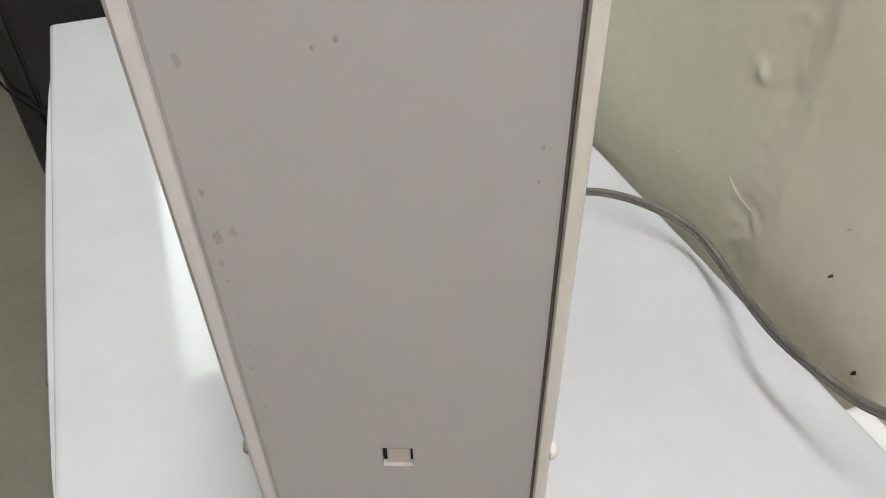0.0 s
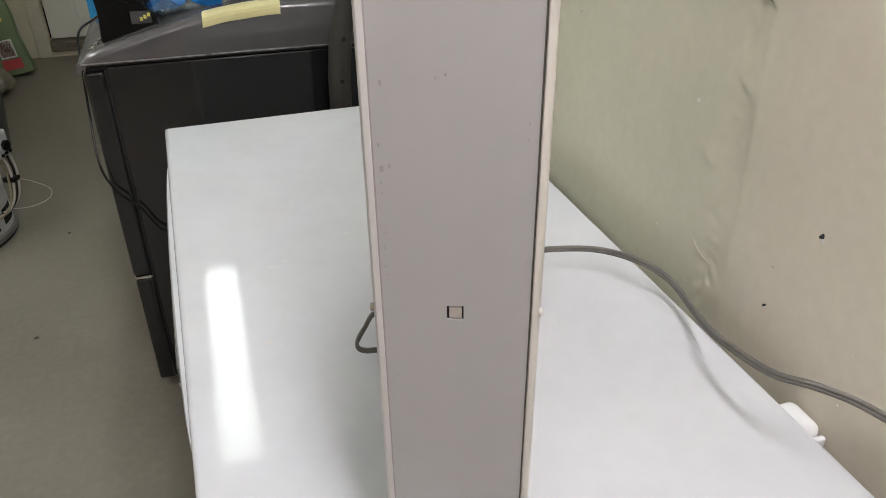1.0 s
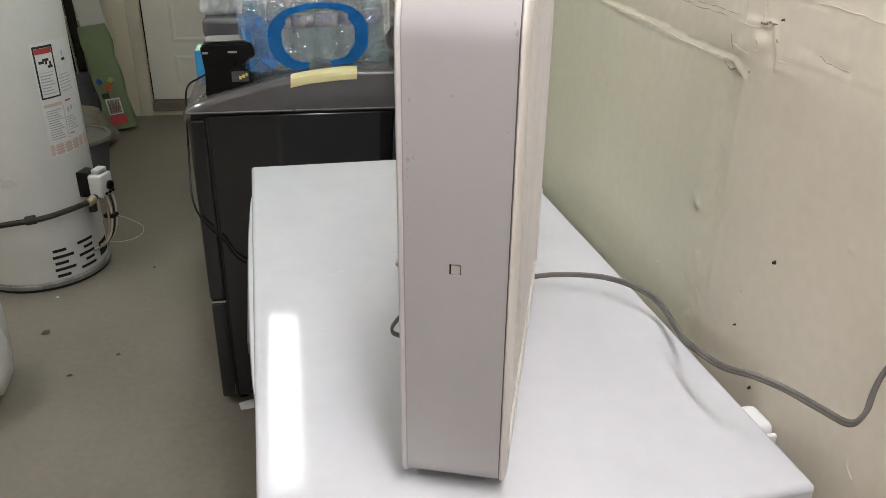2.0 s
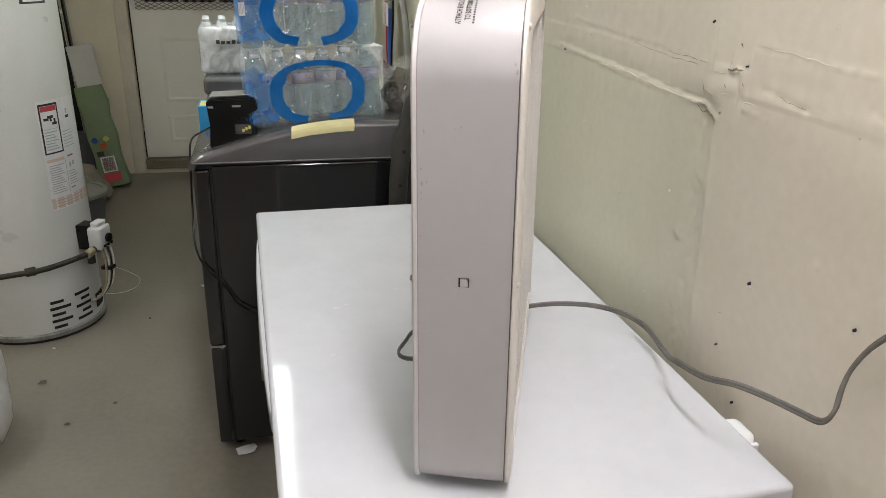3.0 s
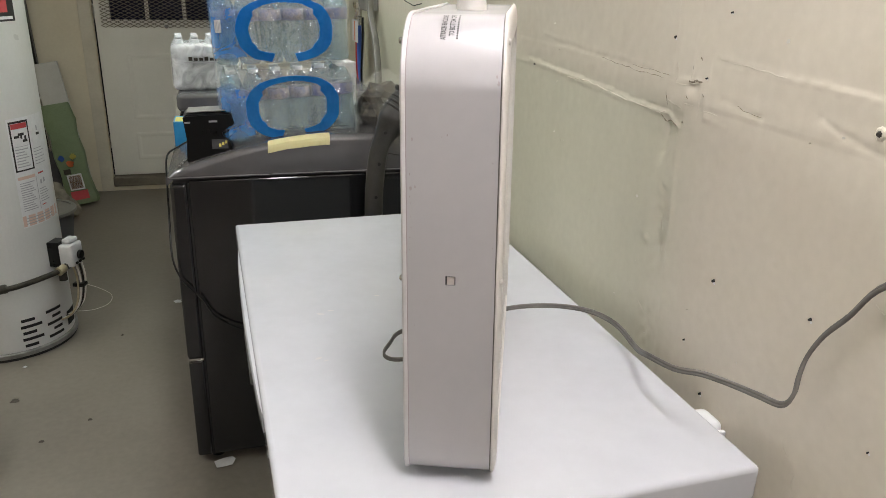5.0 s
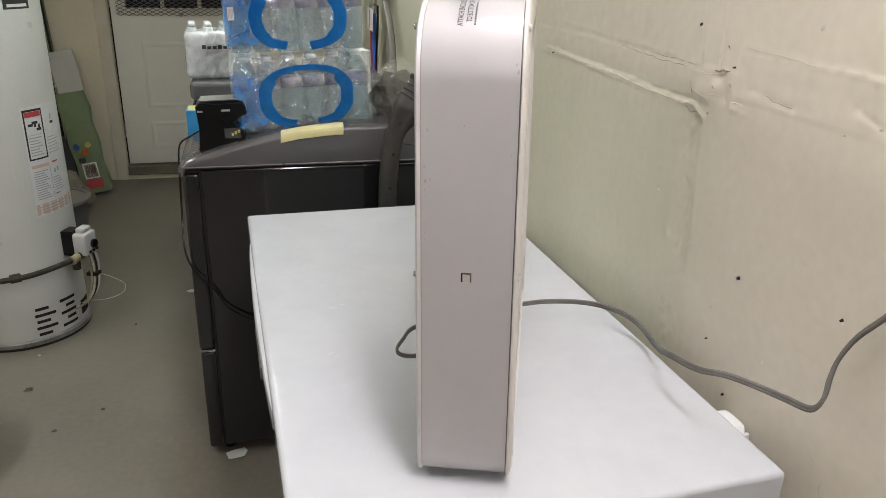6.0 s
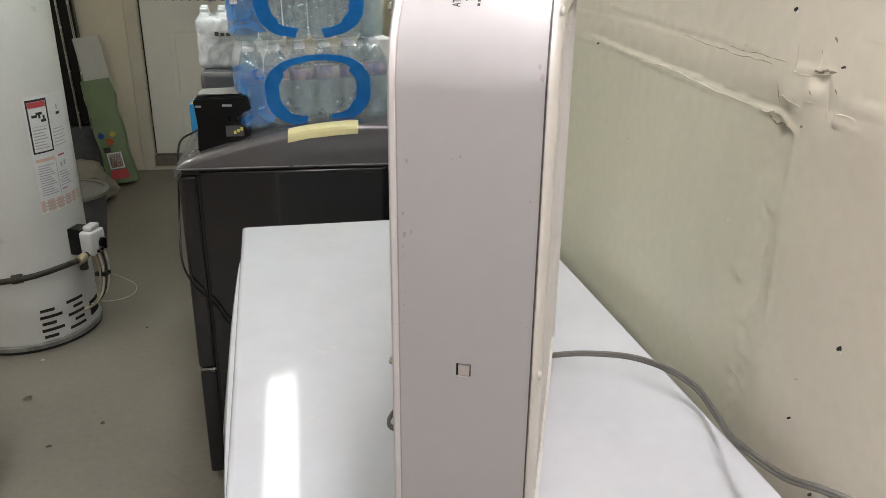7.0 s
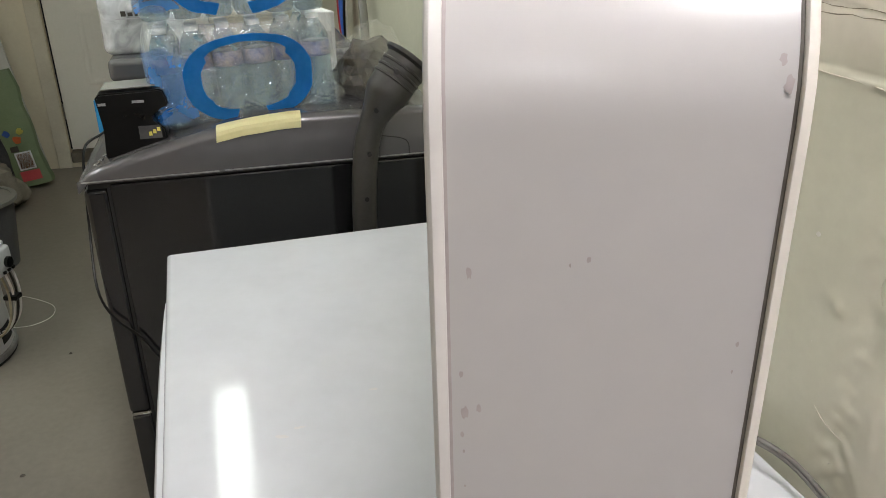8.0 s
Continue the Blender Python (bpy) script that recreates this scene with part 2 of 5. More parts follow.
def lathe(profile, n=32, bm=None, at=(0, 0)):
    """A turned solid: (radius, height) pairs round the z axis."""
    bm = bm or bmesh.new()
    rings = [[bm.verts.new((at[0] + r * math.cos(2 * math.pi * i / n), at[1] + r * math.sin(2 * math.pi * i / n), z)) for i in range(n)] for r, z in profile]
    for a, b in zip(rings, rings[1:]):
        for i in range(n):
            bm.faces.new((a[i], a[(i + 1) % n], b[(i + 1) % n], b[i]))
    bm.faces.new(rings[0][::-1])
    bm.faces.new(rings[-1])
    return bm


def smooth_path(points, steps=8):
    """Catmull-Rom through the points."""
    p = [Vector(q) for q in points]
    p = [2 * p[0] - p[1]] + p + [2 * p[-1] - p[-2]]
    out = []
    for a, b, c, d in zip(p, p[1:], p[2:], p[3:]):
        for k in range(steps):
            t = k / steps
            out.append(0.5 * (2 * b + (c - a) * t + (2 * a - 5 * b + 4 * c - d) * t * t + (3 * b - a - 3 * c + d) * t ** 3))
    return out + [p[-2]]


def sweep(points, radius, n=10, steps=8, bm=None, flat=1.0):
    """A round (or flattened) cord along a smooth line; radius may be a function of 0..1."""
    bm = bm or bmesh.new()
    line = smooth_path(points, steps) if steps else [Vector(q) for q in points]
    rings, side = [], None
    for i, q in enumerate(line):
        way = (line[min(i + 1, len(line) - 1)] - line[max(i - 1, 0)]).normalized()
        if side is None:
            side = way.orthogonal().normalized()
        side = (side - way * side.dot(way)).normalized()
        up = way.cross(side)
        r = radius(i / (len(line) - 1)) if callable(radius) else radius
        rings.append([bm.verts.new(q + side * r * math.cos(2 * math.pi * k / n) + up * r * flat * math.sin(2 * math.pi * k / n)) for k in range(n)])
    for a, b in zip(rings, rings[1:]):
        for k in range(n):
            bm.faces.new((a[k], a[(k + 1) % n], b[(k + 1) % n], b[k]))
    bm.faces.new(rings[0][::-1])
    bm.faces.new(rings[-1])
    return bm


def round_rect(w, h0, h1, r_low, r_top, seg=8):
    """A rounded rectangle in (y, z) from y = 0 to w, as a closed ring."""
    out = []
    for cy, cz, r, a in ((r_low, h0 + r_low, r_low, 180), (w - r_low, h0 + r_low, r_low, 270), (w - r_top, h1 - r_top, r_top, 0), (r_top, h1 - r_top, r_top, 90)):
        for k in range(seg + 1):
            t = radians(a + 90 * k / seg)
            out.append((cy + r * math.cos(t), cz + r * math.sin(t)))
    return out


def prism(ring, x0, x1, bm=None, caps=True):
    """A (y, z) ring drawn out from x0 to x1."""
    bm = bm or bmesh.new()
    a = [bm.verts.new((x0, y, z)) for y, z in ring]
    b = [bm.verts.new((x1, y, z)) for y, z in ring]
    n = len(ring)
    for i in range(n):
        bm.faces.new((a[i], a[(i + 1) % n], b[(i + 1) % n], b[i]))
    if caps:
        bm.faces.new(a[::-1])
        bm.faces.new(b)
    return bm


def hoop(stations):
    """A closed loop skinned through rings of equal length; stations are lists of points, the last joins the first."""
    bm = bmesh.new()
    rings = [[bm.verts.new(p) for p in s] for s in stations]
    n = len(rings[0])
    for a, b in zip(rings, rings[1:] + rings[:1]):
        for i in range(n):
            bm.faces.new((a[i], a[(i + 1) % n], b[(i + 1) % n], b[i]))
    return bm


def blob(cx, cy, r, n=11, seed=0, bm=None, squash=1.0):
    """A ragged flat patch in the x-y plane."""
    rnd = random.Random(seed)
    bm = bm or bmesh.new()
    bm.faces.new([bm.verts.new((cx + r * squash * rnd.uniform(0.6, 1.2) * math.cos(2 * math.pi * k / n), cy + r * rnd.uniform(0.6, 1.2) * math.sin(2 * math.pi * k / n), 0)) for k in range(n)])
    return bm


def lettering(text, size, depth=0.0004):
    """A bmesh of built-in type, flat in x-y."""
    c = bpy.data.curves.new("type", "FONT")
    c.body, c.size, c.extrude, c.align_x, c.offset = text, size, 0, "LEFT", size * 0.02
    c.resolution_u = 2
    tmp = new("type", c)
    bpy.context.view_layer.update()
    me = tmp.evaluated_get(bpy.context.evaluated_depsgraph_get()).to_mesh()
    bm = bmesh.new()
    bm.from_mesh(me)
    bpy.data.objects.remove(tmp)
    bpy.data.curves.remove(c)
    return bm


def grid_wall(us, vs, height, place):
    """A sheet over the lines us x vs, raised by height(u, v)."""
    verts = [place(u, v, height(u, v)) for v in vs for u in us]
    n = len(us)
    faces = [(j * n + i, j * n + i + 1, (j + 1) * n + i + 1, (j + 1) * n + i) for j in range(len(vs) - 1) for i in range(n - 1)]
    return verts, faces


def steps(a, b, d):
    n = max(1, round((b - a) / d))
    return [a + (b - a) * i / n for i in range(n)]


# ---- structure ----
WALL_X, NORTH_Y, CEIL = 0.85, 5.0, 2.42


def seg_dist(p, line):
    best = 9.0
    for (ax, ay), (bx, by) in zip(line, line[1:]):
        dx, dy = bx - ax, by - ay
        t = max(0, min(1, ((p[0] - ax) * dx + (p[1] - ay) * dy) / (dx * dx + dy * dy)))
        best = min(best, math.hypot(p[0] - ax - t * dx, p[1] - ay - t * dy))
    return best


RIDGES = [  # line on the wall (y, z), half width, height in metres
    ([(1.32, 1.268), (1.0, 1.254), (0.79, 1.25), (0.742, 1.254), (0.708, 1.236)], 0.005, 0.0045),
    ([(1.25, 1.322), (0.866, 1.309), (0.735, 1.306)], 0.004, -0.003),
    ([(1.25, 1.330), (0.866, 1.317), (0.735, 1.313)], 0.006, 0.002),
    ([(0.64, 1.348), (0.505, 1.342), (0.345, 1.333), (-0.2, 1.31)], 0.005, 0.0022),
    ([(0.614, 1.292), (0.529, 1.283)], 0.005, -0.003),
    ([(0.43, 1.306), (0.397, 1.292), (0.33, 1.28), (0.1, 1.262)], 0.006, -0.0025),
    ([(0.742, 1.254), (0.753, 1.299), (0.666, 1.311), (0.648, 1.262)], 0.004, 0.003),
    ([(0.735, 1.30), (0.747, 1.56)], 0.004, 0.004),
    ([(0.687, 1.305), (0.688, 1.56)], 0.004, 0.0035),
    ([(0.708, 1.238), (0.68, 0.72)], 0.010, 0.004),
    ([(0.735, 1.238), (0.725, 0.72)], 0.040, -0.011),
    ([(0.761, 0.929), (0.735, 0.925), (0.705, 0.914)], 0.003, -0.002),
    ([(0.384, 0.9), (0.37, 0.888), (0.353, 0.872)], 0.004, 0.002),
    ([(0.358, 0.865), (0.353, 0.842)], 0.004, 0.002),
    ([(0.65, 1.262), (0.60, 1.255)], 0.004, 0.003),
]
BUMPS = [(0.763, 1.043, 0.006, 0.006), (0.775, 1.048, 0.01, 0.003), (0.70, 1.05, 0.004, 0.003), (0.70, 1.285, 0.02, 0.003), (0.665, 1.275, 0.014, -0.003),
         (0.46, 1.117, 0.005, 0.003), (0.27, 0.97, 0.006, 0.002), (0.73, 1.27, 0.012, 0.0035), (0.685, 1.30, 0.008, -0.004)]


def wall_relief(y, z):
    if y < -0.3 or y > 1.6 or z < 0.7 or z > 1.6:
        return 0.0
    w = noise.noise_vector(Vector((y * 14, z * 14, 3.1))) * 0.004 + noise.noise_vector(Vector((y * 60, z * 60, 1.1))) * 0.0025
    p = (y + w.x, z + w.y)
    h = 0.0012 * noise.noise(Vector((y * 6, z * 6, 0))) + 0.0004 * noise.noise(Vector((y * 40, z * 40, 7)))
    for line, half, amp in RIDGES:
        d = seg_dist(p, line)
        if d < 4 * half:
            h += 0.48 * amp * math.exp(-(d / (0.5 * half + 0.0006)) ** 2) * max(0.1, 0.55 + 0.9 * noise.noise(Vector((y * 16, z * 16, half * 900))) + 0.5 * noise.noise(Vector((y * 70, z * 70, 4))))
    if 0.72 < y < 1.34:  # the lower tape edge: a sharp ledge with a hollow above it
        ledge = 1.2540 + 0.031 * max(0.0, y - 0.76) + 0.0035 * noise.noise(Vector((y * 24, 2.0, 0)))
        d = z - ledge
        if 0 < d < 0.08:
            h -= 0.0032 * math.exp(-d / 0.016) * min(1, d / 0.002) * min(1, (y - 0.72) / 0.03, (1.34 - y) / 0.1)
    for by, bz, r, amp in BUMPS:
        d = math.hypot(p[0] - by, p[1] - bz)
        if d < 3 * r:
            h += 0.7 * amp * math.exp(-(d / r) ** 2)
    band = 1.258 + (0.02 if y < 0.7 else 0) < z < 1.312 + (0.028 if y < 0.65 else 0)
    return h + (0.0007 + 0.0006 * noise.noise(Vector((y * 22, z * 60, 5))) if band else 0.0)


def wall_mesh(name, verts, faces, material, label):
    me = bpy.data.meshes.new(name)
    me.from_pydata(verts, [], faces)
    for f in me.polygons:
        f.use_smooth = True
    me.materials.append(material)
    return tagged(new(name, me), label, "wall", kind="structure")


ys = steps(-4.7, -0.3, 0.3) + steps(-0.3, 0.0, 0.02) + steps(0.0, 1.35, 0.0035) + steps(1.35, 1.6, 0.02) + steps(1.6, NORTH_Y, 0.3) + [NORTH_Y]
zs = steps(0, 0.7, 0.2) + steps(0.7, 1.45, 0.0035) + steps(1.45, 1.6, 0.02) + steps(1.6, CEIL, 0.2) + [CEIL]
v, f = grid_wall(ys, zs, wall_relief, lambda y, z, h: (WALL_X - h, y, z))
n0 = len(v)
v += [(WALL_X + 0.12, -4.7, 0), (WALL_X + 0.12, NORTH_Y, 0), (WALL_X + 0.12, NORTH_Y, CEIL), (WALL_X + 0.12, -4.7, CEIL)]
f.append((n0, n0 + 1, n0 + 2, n0 + 3))


def tinted_sheet(m, tint):
    """Multiplies the colour by tint on one drywall sheet, fading in across its upright and level joints."""
    nt = m.node_tree
    b = nt.nodes["Principled BSDF"]
    paint = b.inputs["Base Color"].links[0].from_socket
    tc = nt.nodes.new("ShaderNodeTexCoord")
    xyz = nt.nodes.new("ShaderNodeSeparateXYZ")
    nt.links.new(tc.outputs["Object"], xyz.inputs[0])
    cover = []
    for axis, a, z in (("Y", 0.60, 0.78), ("Z", 1.30, 1.235)):
        mr = nt.nodes.new("ShaderNodeMapRange")
        mr.interpolation_type = "SMOOTHSTEP"
        mr.inputs["From Min"].default_value, mr.inputs["From Max"].default_value = a, z
        nt.links.new(xyz.outputs[axis], mr.inputs["Value"])
        cover.append(mr.outputs[0])
    both = nt.nodes.new("ShaderNodeMath")
    both.operation = "MULTIPLY"
    nt.links.new(cover[0], both.inputs[0])
    nt.links.new(cover[1], both.inputs[1])
    mix = nt.nodes.new("ShaderNodeMixRGB")
    mix.blend_type = "MULTIPLY"
    mix.inputs[2].default_value = (*tint, 1)
    nt.links.new(both.outputs[0], mix.inputs[0])
    nt.links.new(paint, mix.inputs[1])
    nt.links.new(mix.outputs[0], b.inputs["Base Color"])
    return m


M_SHEET = tinted_sheet(surface("cream_paint_with_greener_sheet", (0.585, 0.532, 0.435), (0.685, 0.628, 0.525), 0.45, scale=2.2, fine=60, bump=0.07, depth=0.001, rough_vary=0.12), (0.915, 0.965, 0.925))
wall_east = wall_mesh("wall_east", v, f, M_SHEET, "cream painted drywall with cracked tape joints and nail holes")
nails = (((0.571, 1.045), 0.0035), ((0.383, 1.073), 0.003), ((0.56, 0.867), 0.003), ((0.747, 1.365), 0.0035), ((0.618, 0.928), 0.002), ((0.264, 0.969), 0.002),
         ((0.62, 1.407), 0.002), ((1.29, 1.262), 0.003), ((0.655, 1.317), 0.002))
for (ny, nz), r in nails:
    r *= 0.62
    bm = cyl(r, 0, 0.004, 10, r * 0.5)
    hole = part("nail_hole", bm, M_DARK_GAP, wall_east)
    hole.matrix_basis = pose(WALL_X + 0.0005, ny, nz, 0, -90, 0) @ Matrix.Diagonal((1.5, 1, 1, 1))
    bm = blob(0, 0, r * 1.1, seed=int(ny * 999))
    chip = part("paint_chip", bm, M_LABEL, wall_east)
    chip.matrix_basis = pose(WALL_X - 0.0016, ny - r * 1.5, nz - r * 1.1, 0, -90, 0)

nick = random.Random(11)
for k in range(26):
    r = nick.uniform(0.0012, 0.0032)
    bm = blob(0, 0, r, 9, 70 + k, squash=nick.uniform(0.4, 1.0))
    bmesh.ops.solidify(bm, geom=bm.faces[:], thickness=0.0008)
    chip = part("paint_nick", bm, M_DOOR if k % 3 else M_TRIM, wall_east)
    chip.matrix_basis = pose(WALL_X - 0.0012, nick.uniform(0.2, 1.2), nick.uniform(0.85, 1.45), nick.uniform(0, 180), -90, 0)
for (y0, z0), (y1, z1) in (((0.762, 0.932), (0.722, 0.918)), ((0.385, 0.905), (0.366, 0.884)), ((0.356, 0.872), (0.353, 0.848)), ((0.72, 1.10), (0.716, 1.07)), ((0.30, 1.13), (0.27, 1.122))):
    ym, zm = (y0 + y1) / 2 + 0.003, (z0 + z1) / 2 - 0.002
    part("paint_scrape", sweep([(WALL_X - 0.0005, y0, z0), (WALL_X - 0.0012, ym, zm), (WALL_X - 0.0005, y1, z1)], lambda t: 0.0002 + 0.0004 * math.sin(math.pi * t), 6, 5), M_WALL, wall_east)

# fine cracks, with their shadow put into a darker colour, and lifted paint edges round the tape joint
CRACKS = [([(0.991, 1.31), (0.89, 1.306), (0.851, 1.304), (0.806, 1.304), (0.758, 1.302)], 0.0006), ([(0.87, 1.31), (0.808, 1.311), (0.741, 1.309)], 0.0005), ([(0.757, 1.295), (0.746, 1.257)], 0.0006), ([(0.762, 1.248), (0.747, 1.241), (0.731, 1.243), (0.711, 1.238)], 0.0012), ([(0.696, 1.308), (0.686, 1.307), (0.678, 1.31), (0.663, 1.311)], 0.002), ([(0.678, 1.343), (0.672, 1.338)], 0.0014), ([(0.693, 1.331), (0.689, 1.318)], 0.0004), ([(0.584, 1.292), (0.569, 1.288), (0.53, 1.285)], 0.0006), ([(0.66, 1.295), (0.656, 1.289)], 0.0008), ([(0.699, 1.287), (0.691, 1.282)], 0.001)]
EDGES = [([(1.124, 1.257), (1.023, 1.262), (0.888, 1.252), (0.812, 1.251), (0.786, 1.25)], 0.001), ([(0.776, 1.25), (0.762, 1.249), (0.75, 1.255)], 0.0012), ([(0.748, 1.272), (0.728, 1.27), (0.707, 1.266)], 0.001), ([(0.731, 1.332), (0.729, 1.313), (0.728, 1.302), (0.718, 1.3), (0.66, 1.309)], 0.001), ([(0.693, 1.322), (0.692, 1.31)], 0.001), ([(0.636, 1.348), (0.597, 1.344), (0.545, 1.342), (0.487, 1.34)], 0.0005), ([(0.654, 1.271), (0.623, 1.271)], 0.0008), ([(0.701, 1.274), (0.68, 1.275)], 0.0011), ([(0.672, 1.301), (0.666, 1.257)], 0.0006)]
torn = random.Random(5)


def torn_line(line, rad, rise):
    pts = []
    for (y0, z0), (y1, z1) in zip(line, line[1:]):
        n = max(2, int(math.hypot(y1 - y0, z1 - z0) / 0.012))
        for i in range(n):
            t = i / n
            y, z = y0 + (y1 - y0) * t + torn.uniform(-0.0012, 0.0012), z0 + (z1 - z0) * t + torn.uniform(-0.0012, 0.0012)
            pts.append((WALL_X - wall_relief(y, z) - rise, y, z))
    y, z = line[-1]
    pts.append((WALL_X - wall_relief(y, z) - rise, y, z))
    return sweep(pts, lambda t: rad * (0.25 + 0.75 * abs(math.sin(5 * math.pi * t + 0.6))) * min(1, 8 * t + 0.2, 8 * (1 - t) + 0.2), 6, 2)


for line, rad in CRACKS:
    part("crack", torn_line(line, rad, -0.2 * rad), M_CRACK_SHADE, wall_east)
for line, rad in EDGES:
    part("lifted_paint_edge", torn_line(line, rad, 0), M_WALL, wall_east)

# a ragged plaster hole, modelled as a low ring round a dark stub
anchor = thing("plaster_hole", pose(WALL_X, 0.343, 1.303), "ragged plaster hole built as a low raised ring with a dark core", "anchor")
bm = lathe([(0.009, 0), (0.0078, 0.0012), (0.006, 0.0024), (0.0035, 0.0030)], 7)
bmesh.ops.rotate(bm, verts=bm.verts, cent=(0, 0, 0), matrix=Matrix.Rotation(radians(-90), 3, "Y"))
part("hole_rim", bm, M_TRIM, anchor)
bm = cyl(0.0042, 0.0022, 0.0052, 7, 0.0022)
bmesh.ops.rotate(bm, verts=bm.verts, cent=(0, 0, 0), matrix=Matrix.Rotation(radians(-90), 3, "Y"))
part("hole_core", bm, M_PIPE, anchor)

tagged(part("floor", box(-2.3, WALL_X + 0.12, -4.7, NORTH_Y + 0.15, -0.1, 0), M_FLOOR), "worn grey concrete floor with stains", "floor", kind="structure")
tagged(part("ceiling", box(-2.3, WALL_X + 0.12, -4.7, NORTH_Y + 0.15, CEIL, CEIL + 0.1), M_CEILING), "plain white ceiling", "ceiling", kind="structure")
tagged(part("wall_west", box(-2.4, -2.3, -4.7, NORTH_Y + 0.15, 0, CEIL), M_WALL_FAR), "plain cream wall", "wall", kind="structure")
# unseen south end, made dark to keep bounce light off the fan
tagged(part("wall_south", box(-2.3, WALL_X, -4.7, -4.6, 0, CEIL), M_SHADE_GREY), "unseen dark end wall added to cut bounce light", "wall", kind="structure")
# north wall with a door opening
DX0, DX1, DZ0, DZ1 = -0.60, 0.28, 0.10, 2.10
bm = box(-2.3, DX0, NORTH_Y, NORTH_Y + 0.14, 0, CEIL)
box(DX1, WALL_X - 0.004, NORTH_Y, NORTH_Y + 0.14, 0, CEIL, bm=bm)
box(DX0, DX1, NORTH_Y, NORTH_Y + 0.14, DZ1, CEIL, bm=bm)
box(DX0, DX1, NORTH_Y, NORTH_Y + 0.14, 0, 0.03, bm=bm)
tagged(part("wall_north", bm, M_WALL_FAR), "cream painted end wall with a door opening", "wall", kind="structure")
frame_ob = thing("door_frame", pose(0, 0, 0), "worn cream painted door casing", "door frame", kind="structure")
part("jamb", box(DX0 - 0.075, DX0 - 0.002, NORTH_Y - 0.016, NORTH_Y - 0.001, 0.002, DZ1 + 0.07, 0.003), M_TRIM, frame_ob)
part("jamb", box(DX1 + 0.002, DX1 + 0.075, NORTH_Y - 0.016, NORTH_Y - 0.001, 0.002, DZ1 + 0.07, 0.003), M_TRIM, frame_ob)
part("lintel", box(DX0, DX1, NORTH_Y - 0.016, NORTH_Y - 0.001, DZ1 + 0.002, DZ1 + 0.07, 0.003), M_TRIM, frame_ob)
part("sill", box(DX0 + 0.002, DX1 - 0.002, NORTH_Y - 0.02, NORTH_Y + 0.13, 0.031, 0.092, 0.006), M_SILL, frame_ob, "weathered wooden threshold")

door = thing("door_1", pose(0, 0, 0), "closed off-white panelled door with a meshed window", "door", kind="structure")
WX0, WX1, WZ0, WZ1 = -0.50, 0.18, 1.10, 1.75
dy0, dy1 = NORTH_Y + 0.03, NORTH_Y + 0.07
part("shadow_gap", box(DX0 + 0.0008, DX0 + 0.0105, dy0 + 0.012, dy1, DZ0, DZ1 - 0.004), M_DARK_GAP, door)
bm = box(DX0 + 0.011, WX0, dy0, dy1, DZ0, DZ1 - 0.004)
box(WX1, DX1 - 0.004, dy0, dy1, DZ0, DZ1 - 0.004, bm=bm)
box(WX0, WX1, dy0, dy1, DZ0, WZ0, bm=bm)
box(WX0, WX1, dy0, dy1, WZ1, DZ1 - 0.004, bm=bm)
leaf = part("leaf", bm, M_DOOR, door)
for px in (-0.43, -0.07):
    for pz0, pz1 in ((0.20, 0.385), (0.47, 0.895)):
        st = []
        for inset, y in ((0, 0), (0.010, -0.006), (0.022, -0.006), (0.032, 0.0)):
            st.append([(px + inset, dy0 + y * 0.5, pz0 + inset), (px + 0.29 - inset, dy0 + y * 0.5, pz0 + inset), (px + 0.29 - inset, dy0 + y * 0.5, pz1 - inset), (px + inset, dy0 + y * 0.5, pz1 - inset)])
        bm = bmesh.new()
        rings = [[bm.verts.new(p) for p in s] for s in st]
        for a, b in zip(rings, rings[1:]):
            for i in range(4):
                bm.faces.new((a[i], a[(i + 1) % 4], b[(i + 1) % 4], b[i]))
        part("panel_moulding", bm, M_DOOR, leaf)
for hz in (0.33, 1.15, 1.9):
    part("hinge", cyl(0.007, hz - 0.045, hz + 0.045, 10, at=(DX0 + 0.006, dy0 - 0.006)), M_STEEL, door)
part("pane", box(WX0 + 0.002, WX1 - 0.002, dy0 + 0.015, dy0 + 0.021, WZ0 + 0.002, WZ1 - 0.002), M_NIGHT, door, "dark glass with night outside")
for bx in (-0.28, -0.055):
    part("glazing_bar", box(bx - 0.012, bx + 0.012, dy0 + 0.002, dy0 + 0.0145, WZ0 + 0.001, WZ1 - 0.001, 0.003), M_DOOR, door)
# expanded metal: crossing flat strands over the window
bm = bmesh.new()
mx0, mx1, mz0, mz1, px, pz = -0.555, 0.235, 1.055, 1.79, 0.048, 0.022
ny_ = dy0 - 0.012
for j in range(round((mz1 - mz0) / pz)):
    for i in range(round((mx1 - mx0) / px)):
        cx, cz = mx0 + px * (i + 0.5), mz0 + pz * (j + 0.5)
        for sx, sz in ((1, 1), (1, -1), (-1, 1), (-1, -1)):
            a, b = Vector((cx + sx * px / 2, ny_, cz)), Vector((cx, ny_ + 0.004, cz + sz * pz / 2))
            w = Vector((0, 0, 0.0022))
            q = [bm.verts.new(c) for c in (a - w, a + w, b + w, b - w)]
            bm.faces.new(q)
made = bmesh.ops.solidify(bm, geom=bm.faces[:], thickness=0.002)
tagged(part("security_mesh", bm, M_MESH, door, "rusty expanded metal mesh"), kind="stuff")
part("mesh_bolt", cyl(0.012, 0, 0.012, 10), M_STEEL, door).matrix_basis = pose(-0.17, dy0 - 0.01, 1.062, 90, 0, 0)


